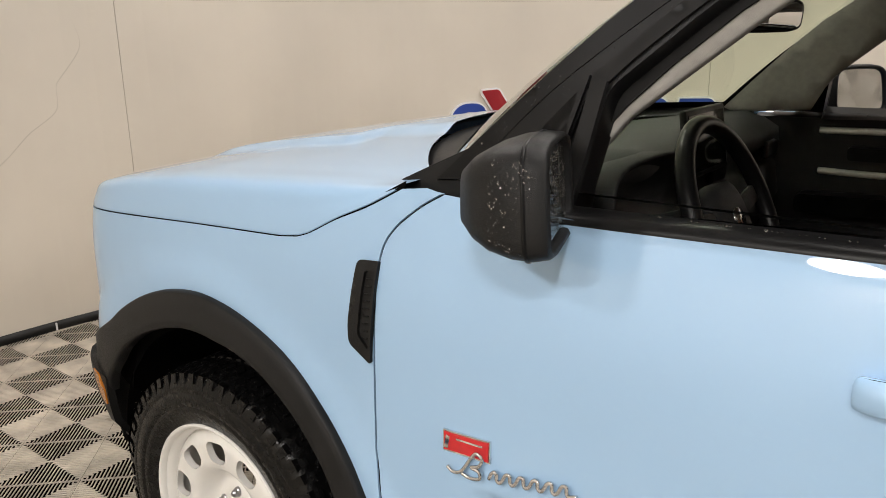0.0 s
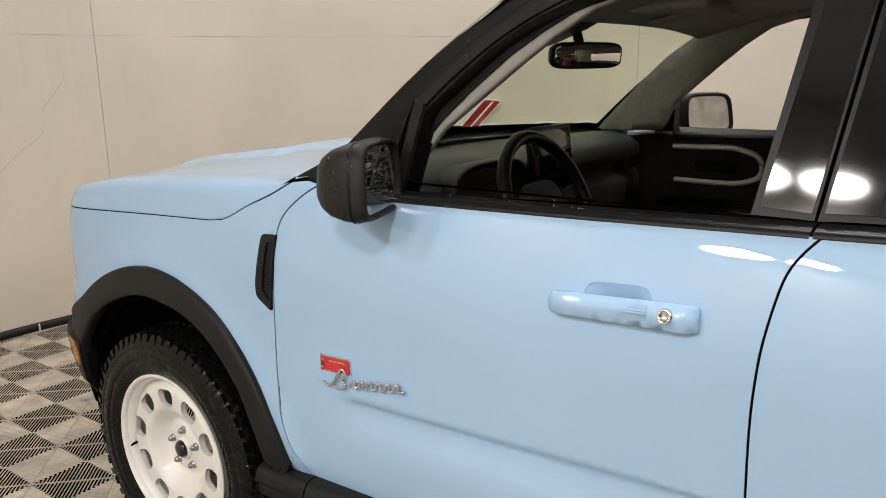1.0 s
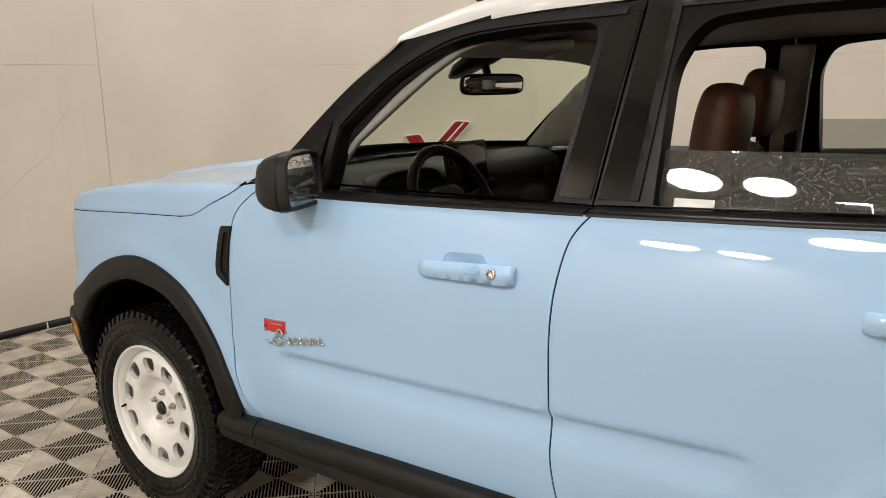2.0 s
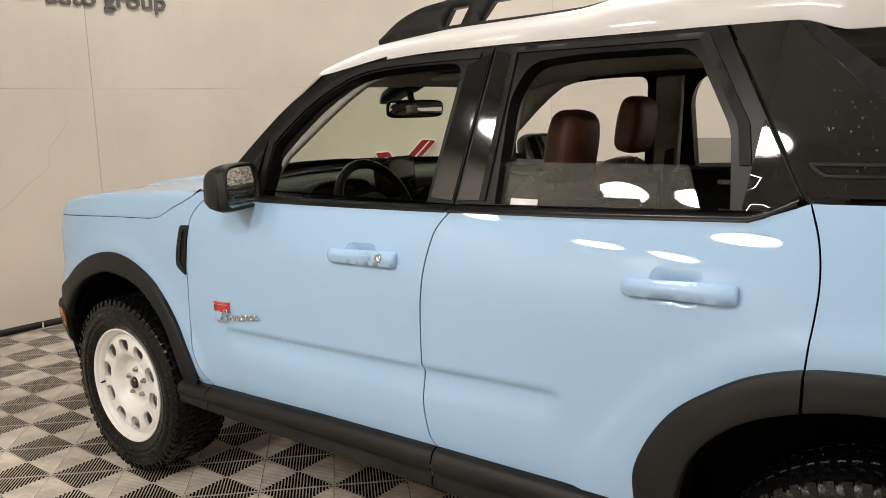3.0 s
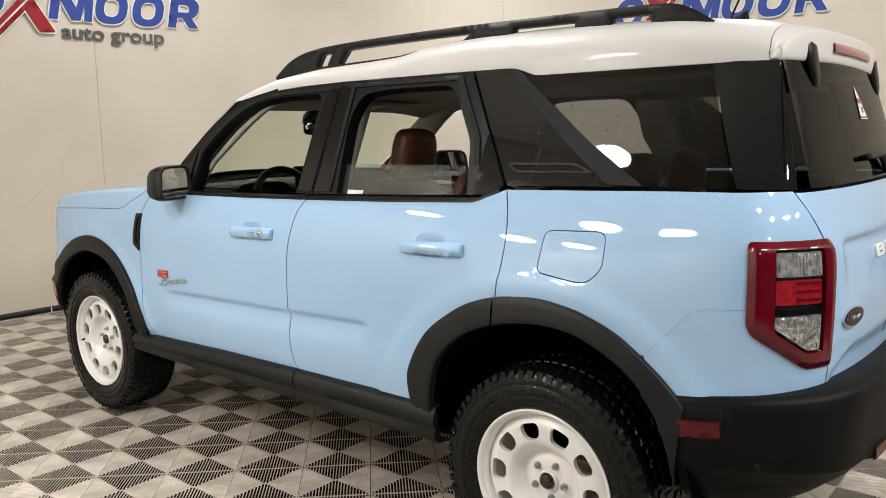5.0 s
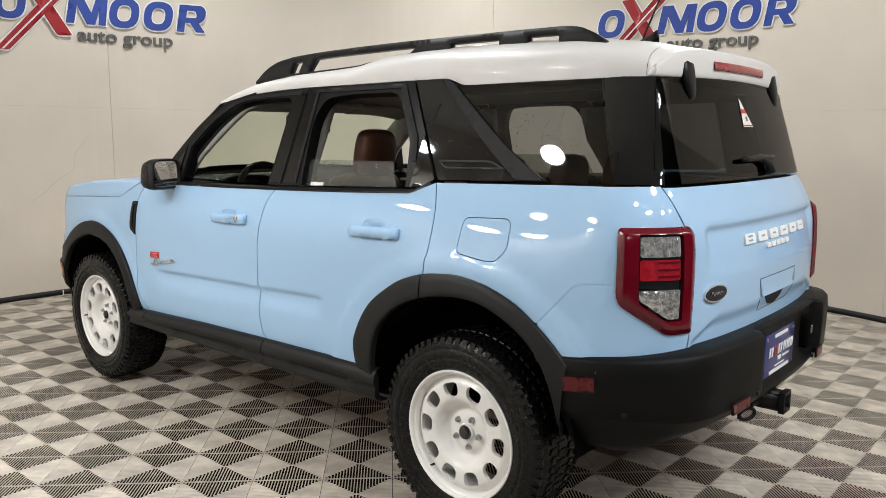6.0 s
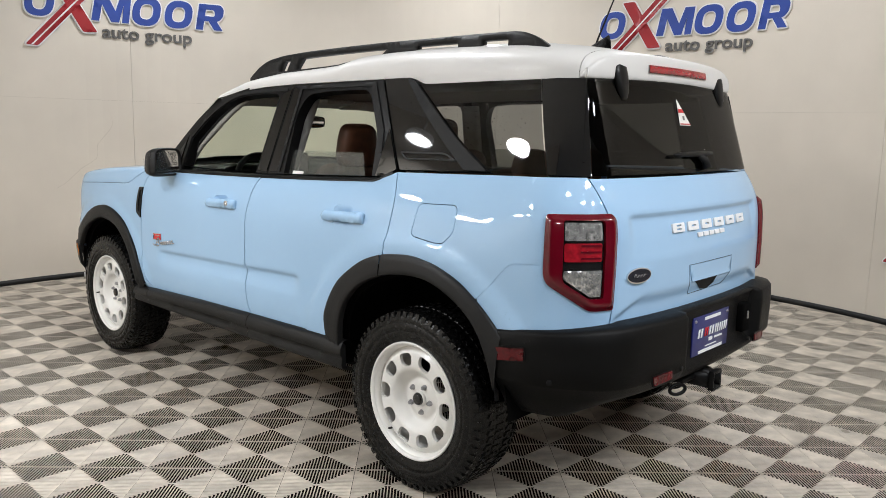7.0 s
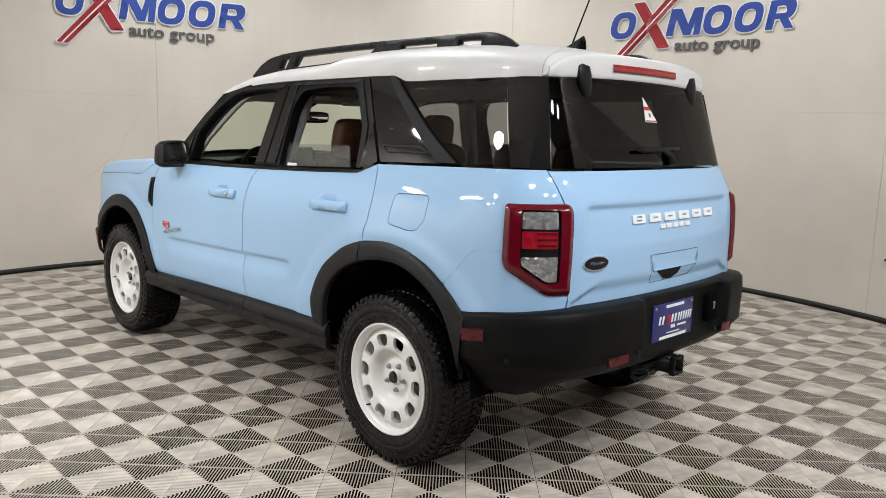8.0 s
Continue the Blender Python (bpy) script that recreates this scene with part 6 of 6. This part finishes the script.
# steering wheel
sw = tube([(0.185 * math.cos(t), 0.185 * math.sin(t), 0) for t in np.linspace(0, 2 * math.pi, 48, endpoint=False)], 0.0175, 12, closed=True)
sw.transform(Matrix.Translation((0.895, -0.325, 1.065)) @ Matrix.Rotation(radians(66), 4, "Y"))
SW = part("steering_wheel", sw, SATIN, CAR, "black leather steering wheel with three spokes")
hub = cushion([oval((0, 0, z), (1, 0, 0), (0, 1, 0), a, b, e=0.7) for z, a, b in ((-0.04, 0.04, 0.05), (-0.02, 0.075, 0.085), (0.008, 0.072, 0.082), (0.018, 0.05, 0.06))])
hub.transform(Matrix.Translation((0.885, -0.325, 1.06)) @ Matrix.Rotation(radians(66), 4, "Y"))
part("hub", hub, DARKTRIM, SW)
em = lathe([(0.0, -0.022), (0.02, -0.0215), (0.022, -0.016)], 20)
em.transform(Matrix.Translation((0.888, -0.325, 1.06)) @ Matrix.Rotation(radians(66), 4, "Y") @ Matrix.Rotation(radians(-90), 4, "X"))
part("emblem", em, CHROME, SW)
for a in (0.15, math.pi - 0.15, math.pi * 1.5):
    sp = box(0.05, 0.178, -0.018, 0.018, -0.012, 0.002, 0.005)
    sp.transform(Matrix.Translation((0.892, -0.325, 1.062)) @ Matrix.Rotation(radians(66), 4, "Y") @ Matrix.Rotation(a - math.pi / 2 + math.pi, 4, "Z"))
    part("spoke", sp, DARKTRIM, SW)
part("column", tube([(0.70, -0.36, 1.00), (0.87, -0.325, 1.055)], 0.04, 14), DARKTRIM, SW)
# inside mirror
MTURN = Matrix.Translation((0.82, 0.0, 1.432)) @ Matrix.Rotation(radians(-20), 4, "Z") @ Matrix.Rotation(radians(4), 4, "Y")
rm = cushion([oval((x, 0, 0), (0, 1, 0), (0, 0, 1), w, h, e=0.4) for x, w, h in ((-0.035, 0.06, 0.012), (-0.022, 0.118, 0.029), (0.004, 0.132, 0.036), (0.010, 0.130, 0.034))])
rm.transform(MTURN)
RM = part("inside_mirror", rm, SATIN, CAR, "black inside mirror hanging from the windscreen")
rm = cushion([oval((0.0105 + dx, 0, 0), (0, 1, 0), (0, 0, 1), 0.123, 0.029, e=0.4) for dx in (0.0, 0.0015)])
rm.transform(MTURN)
part("mirror_face", rm, MIRRORGLASS, RM)
rm = box(0.0135, 0.0150, -0.045, 0.005, -0.016, 0.016, 0)
rm.transform(MTURN)
part("mirror_tag", rm, PAPER, RM, "small paper tag on the mirror")
part("mirror_stem", tube([(0.80, 0.02, 1.43), (0.78, 0.02, 1.50), (0.80, 0.02, 1.55)], 0.014, 10), SATIN, RM)
part("sensor_box", cushion([oval((x, 0.0, z), (0, 1, 0), (0, 0, 1), w, h, e=0.6) for x, z, w, h in ((0.66, 1.462, 0.03, 0.01), (0.70, 1.485, 0.06, 0.022), (0.79, 1.525, 0.08, 0.026), (0.88, 1.555, 0.07, 0.012))]), SATIN, RM, "black sensor housing behind the mirror")
for s in (1, -1):
    vis = box(-0.085, 0.085, -0.17, 0.17, -0.008, 0.008, 0.006)
    vis.transform(Matrix.Translation((1.00, 0.36 * s, 1.535)) @ Matrix.Rotation(radians(-12), 4, "Y"))
    part("sun_visor", vis, LINING, CAR, "grey folded sun visor")
part("roof_console", box(0.98, 1.18, -0.10, 0.10, 1.535, 1.56, 0.01), LINING, CAR, "grey overhead console")


def door_card(p0, p1, s, door):
    fix = (lambda b: b) if s > 0 else mirrored
    o = rounded([(p0, 0.50), (p1, 0.50), (p1, 1.16), (p0, 1.145)] if p1 < 2 else [(p0, 0.50), (2.12, 0.50), (2.14, 0.80), (p1, 0.97), (p1, 1.16), (p0, 1.145)], 0.02)

    def surf(u, v):
        q, n = side_surf(-0.075)(u, min(v, 1.12))
        return Vector((q.x, q.y, v)), -n

    c = part("door_card", fix(sheet(o, surf, 0.06, 0.03)), DARKTRIM, door, "charcoal inner door panel with a pale trim line")
    x0 = p0 + 0.18
    x1 = x0 + 0.33
    line = cr([(x0 + 0.02, 1.114), (x0 + 0.20, 1.117), (x1 - 0.085, 1.115), (x1 - 0.02, 1.094), (x1, 1.066), (x1, 1.034), (x1 - 0.02, 1.008), (x1 - 0.085, 0.988), (x0 + 0.15, 0.985), (x0 + 0.02, 0.988)], 5)
    part("trim_line", fix(tube([surf(*q)[0] + surf(*q)[1] * 0.006 for q in line], 0.0100, 8)), SILVER, c, "pale silver trim line")
    part("inner_handle", fix(sheet(rounded([(x0 + 0.10, 1.03), (x0 + 0.25, 1.03), (x0 + 0.25, 1.07), (x0 + 0.10, 1.07)], 0.012), lambda u, v: (surf(u, v)[0] + surf(u, v)[1] * 0.02, surf(u, v)[1]), 0.03, 0.02)), SATIN, c, "black inner door handle")
    part("armrest", fix(sheet(rounded([(p0 + 0.15, 0.86), (min(p1, 2.25) - 0.05, 0.88), (min(p1, 2.25) - 0.05, 0.94), (p0 + 0.15, 0.92)], 0.02), lambda u, v: (surf(u, v)[0] + surf(u, v)[1] * 0.06, surf(u, v)[1]), 0.04, 0.06)), SATIN, c)


for s, fd, rd in ((1, FDOOR, RDOOR), (-1, FDOOR_R, RDOOR_R)):
    door_card(0.60, 1.55, s, fd)
    door_card(1.60, 2.44, s, rd)
part("boot_trim", join([box(2.55, 3.06, -0.72, -0.64, 0.89, 1.22, 0.02), box(2.55, 3.06, 0.64, 0.72, 0.89, 1.22, 0.02), box(2.5, 3.2, -0.44, 0.44, 0.60, 0.66, 0.01)]), DARKTRIM, CAR, "charcoal boot lining")
for s in (1, -1):
    part("seat_belt", grid_mesh([[(1.62 - 0.02 * t, -0.655 * s + 0.02 * s * t, 1.50 - 0.75 * t), (1.66 - 0.02 * t, -0.650 * s + 0.02 * s * t, 1.50 - 0.75 * t)] for t in np.linspace(0, 1, 8)]), SEAL, CAR, "black seat belt")
# paper tag on the lowered window, water drops on the lowered windows, mirror and trim
part("window_tag", sheet([(1.745, 1.178), (1.825, 1.179), (1.825, 1.206), (1.745, 1.205)], green_surf(-0.014), 0.05, 0.001), PAPER, CAR, "white paper tag on the lowered window")


def drops(name, count, place, r0, r1, seed, label):
    rnd = random.Random(seed)
    base = bmesh.new()
    bmesh.ops.create_icosphere(base, subdivisions=1, radius=1)
    co = np.array([v.co[:] for v in base.verts])
    fa = np.array([[v.index for v in f.verts] for f in base.faces])
    base.free()
    V, F = [], []
    for _ in range(count):
        q, n = place(rnd)
        r = r0 + (r1 - r0) * rnd.random() ** 3
        rot = np.array(n.to_track_quat("Z", "Y").to_matrix())
        pts = (co * (r, r * (0.8 + 0.5 * rnd.random()), r * 0.5)) @ rot.T + np.array(q)
        F.append(fa + len(V) * len(co))
        V.append(pts)
    me = bpy.data.meshes.new(name)
    me.from_pydata(np.concatenate(V).tolist(), [], np.concatenate(F).tolist())
    me.polygons.foreach_set("use_smooth", [True] * len(me.polygons))
    me.materials.append(WATER)
    ob = new(name, me)
    ob.parent = CAR
    tagged(ob, label, kind="stuff")
    return ob


drops("water_bead", 4200, lambda r: green(r.uniform(1.71, 2.20), 1.175 + 0.118 * r.random() ** 0.9, -0.0165), 0.0006, 0.0019, 3, "water beads on the lowered window")
drops("water_bead", 420, lambda r: green(r.uniform(2.62, 3.02), 1.26 + 0.22 * r.random() ** 1.6, 0.0045), 0.0009, 0.0026, 5, "water beads on the quarter window")
drops("water_bead", 170, lambda r: (lambda k: green(2.40 + 0.10 * k + 0.24 * r.random(), 1.52 - 0.28 * k, 0.0115))(r.random()), 0.0008, 0.0026, 15, "water beads on the rear pillar panel")
drops("water_bead", 260, lambda r: green(G_MID + r.uniform(-0.58, 0.58), 1.262 + 0.30 * r.random() ** 2, 0.0045), 0.0008, 0.0024, 6, "water beads on the rear window")
drops("water_bead", 420, lambda r: side_surf(0.0)(r.uniform(2.95, 3.4), r.uniform(0.74, 0.95)), 0.0005, 0.0014, 7, "water beads on the rear corner")
drops("water_bead", 130, lambda r: (lambda q: (q[0] + Vector((0, 0, 0.012)), Vector((0, -0.5, 1)).normalized()))(side_surf(-0.012)(r.uniform(0.9, 2.3), 1.163)), 0.0010, 0.0026, 8, "water beads on the belt seal")


def mirror_drop(r):
    R = Matrix.Translation((0.831, -0.899, 1.203)) @ Matrix.Rotation(radians(20), 4, "Z") @ Matrix.Rotation(radians(-4), 4, "Y")
    return R @ Vector((0.0055, r.uniform(-0.078, 0.078), r.uniform(-0.052, 0.052))), (R.to_3x3() @ Vector((1, 0, 0)))


drops("water_bead", 420, mirror_drop, 0.0009, 0.0024, 9, "water beads on the mirror glass")


def tyre_drop(r):
    x0 = r.choice((0.0, 2.67))
    a = r.uniform(0, 2 * math.pi)
    k = r.choice((0, 1, 1))
    if k:
        rr = r.uniform(0.345, 0.366)
        return Vector((x0 + rr * math.cos(a), YW - 0.118 + 0.22 * r.random() * (rr > 0.357), TR + rr * math.sin(a))), Vector((math.cos(a), -0.5, math.sin(a))).normalized()
    rr = r.uniform(0.25, 0.33)
    return Vector((x0 + rr * math.cos(a), YW - 0.1238 + 0.05 * abs(rr - 0.29), TR + rr * math.sin(a))), Vector((0, -1, 0))


drops("water_bead", 500, tyre_drop, 0.0008, 0.0024, 10, "water beads on the tyres")
drops("water_bead", 260, lambda r: bumper_surf(0.001)(r.uniform(3.08, 3.55), r.uniform(0.58, 0.71)), 0.0006, 0.0018, 11, "water beads on the bumper")
drops("water_bead", 110, lambda r: green(*(lambda k: (0.60 + 0.45 * k + r.uniform(-0.03, 0.04), 1.22 + 0.33 * k))(r.random()), 0.0105), 0.0006, 0.0017, 12, "water beads on the windscreen pillar")
drops("water_bead", 160, lambda r: (lambda c, n: (Matrix.Translation((0.831, -0.899, 1.203)) @ Matrix.Rotation(radians(20), 4, "Z") @ c, n))(Vector((r.uniform(-0.06, 0.0), -0.1015, r.uniform(-0.06, 0.06))), Vector((0.3, -0.95, 0))), 0.0006, 0.0016, 13, "water beads on the mirror shell")


# ---- floor tiles: ribbed squares set at 45 degrees ----
TILE, TURNED = 0.2843, radians(44.67)
NODE = Vector((0.7739, -0.4983, 0))
E1, E2 = Vector((math.cos(TURNED), math.sin(TURNED), 0)), Vector((math.sin(TURNED), -math.cos(TURNED), 0))


OPEN = 0


def tile_mesh():
    """Four triangles of ribs; in each the ribs stand square to the tile's edge."""
    V, F = [], []
    h = TILE / 2 - 0.0012
    n, frame_w = 23, 0.0035

    def brick(x0, x1, y0a, y0b, y1a, y1b, turn, z1=0.0, z0=-0.0045):
        c, s = ((1, 0), (0, 1), (-1, 0), (0, -1))[turn]
        k = len(V)
        ch = 0.0007
        for z, d in ((z0, 0.0), (z1 - ch, 0.0), (z1, ch)):
            for x, y in ((x0 + d, y0a), (x1 - d, y0b), (x1 - d, y1b), (x0 + d, y1a)):
                V.append((c * x - s * y, s * x + c * y, z))
        for q in ((0, 1, 5, 4), (1, 2, 6, 5), (2, 3, 7, 6), (3, 0, 4, 7), (4, 5, 9, 8), (5, 6, 10, 9), (6, 7, 11, 10), (7, 4, 8, 11), (8, 9, 10, 11)):
            F.append([k + i for i in q])

    pitch = 2 * h / n
    for t in range(4):
        # ribs run along y from the edge at y = -h to the diagonal |x| = -y
        for i in range(n):
            xm = -h + (i + 0.5) * pitch
            half = pitch * (0.17 if t % 2 == OPEN else 0.34)      # two triangles get wide slots to imitate their shaded look, two have fine grooves
            x0, x1 = xm - half, xm + half
            brick(x0, x1, -h, -h, -abs(xm) - 0.001, -abs(xm) - 0.001, t)
        brick(-h, h, -h, -h, -h + frame_w, -h + frame_w, t, -0.0015)
    me = bpy.data.meshes.new("tile")
    me.from_pydata(V, [], F)
    me.materials.append(TILEMAT)
    return me


TILE_ME = tile_mesh()
near = []
for i in range(-34, 35):
    for j in range(-34, 35):
        c = NODE + E1 * TILE * (i + 0.5) + E2 * TILE * (j + 0.5)
        r = math.hypot(c.x - CX, c.y - CY)
        ang = math.degrees(math.atan2(c.y - CY, c.x - CX)) % 360
        if r > RAD - 0.02 and 18 < ang < 294:
            if r > RAD + 0.16:
                continue
        if c.x < -3.2 or c.x > 6.6 or c.y < -4.6 or c.y > 4.4:
            continue
        # the stretch of floor beside the driver's side and behind the tail comes first
        d = math.hypot((c.x - 2.2) / 1.6, (c.y + 1.2))
        near.append((d, c))
near.sort(key=lambda q: q[0])
R45 = Matrix.Rotation(TURNED, 4, "Z")
for d, c in near[:300]:
    t = new("tile", TILE_ME)
    t.parent = FLOOR
    t.matrix_basis = Matrix.Translation((c.x, c.y, 0.0)) @ R45
co = np.array([v.co[:] for v in TILE_ME.vertices])
fa = np.array([list(p.vertices) for p in TILE_ME.polygons])
rot = np.array(R45.to_3x3())
rest = near[300:]
V = np.concatenate([co @ rot.T + (c.x, c.y, 0.0) for _, c in rest])
F = np.concatenate([fa + k * len(co) for k in range(len(rest))])
me = bpy.data.meshes.new("tiles_beyond")
me.from_pydata(V.tolist(), [], F.tolist())
me.materials.append(TILEMAT)
ob = new("tiles_beyond", me)
ob.parent = FLOOR
tagged(ob, "more ribbed grey floor tiles", kind="stuff")
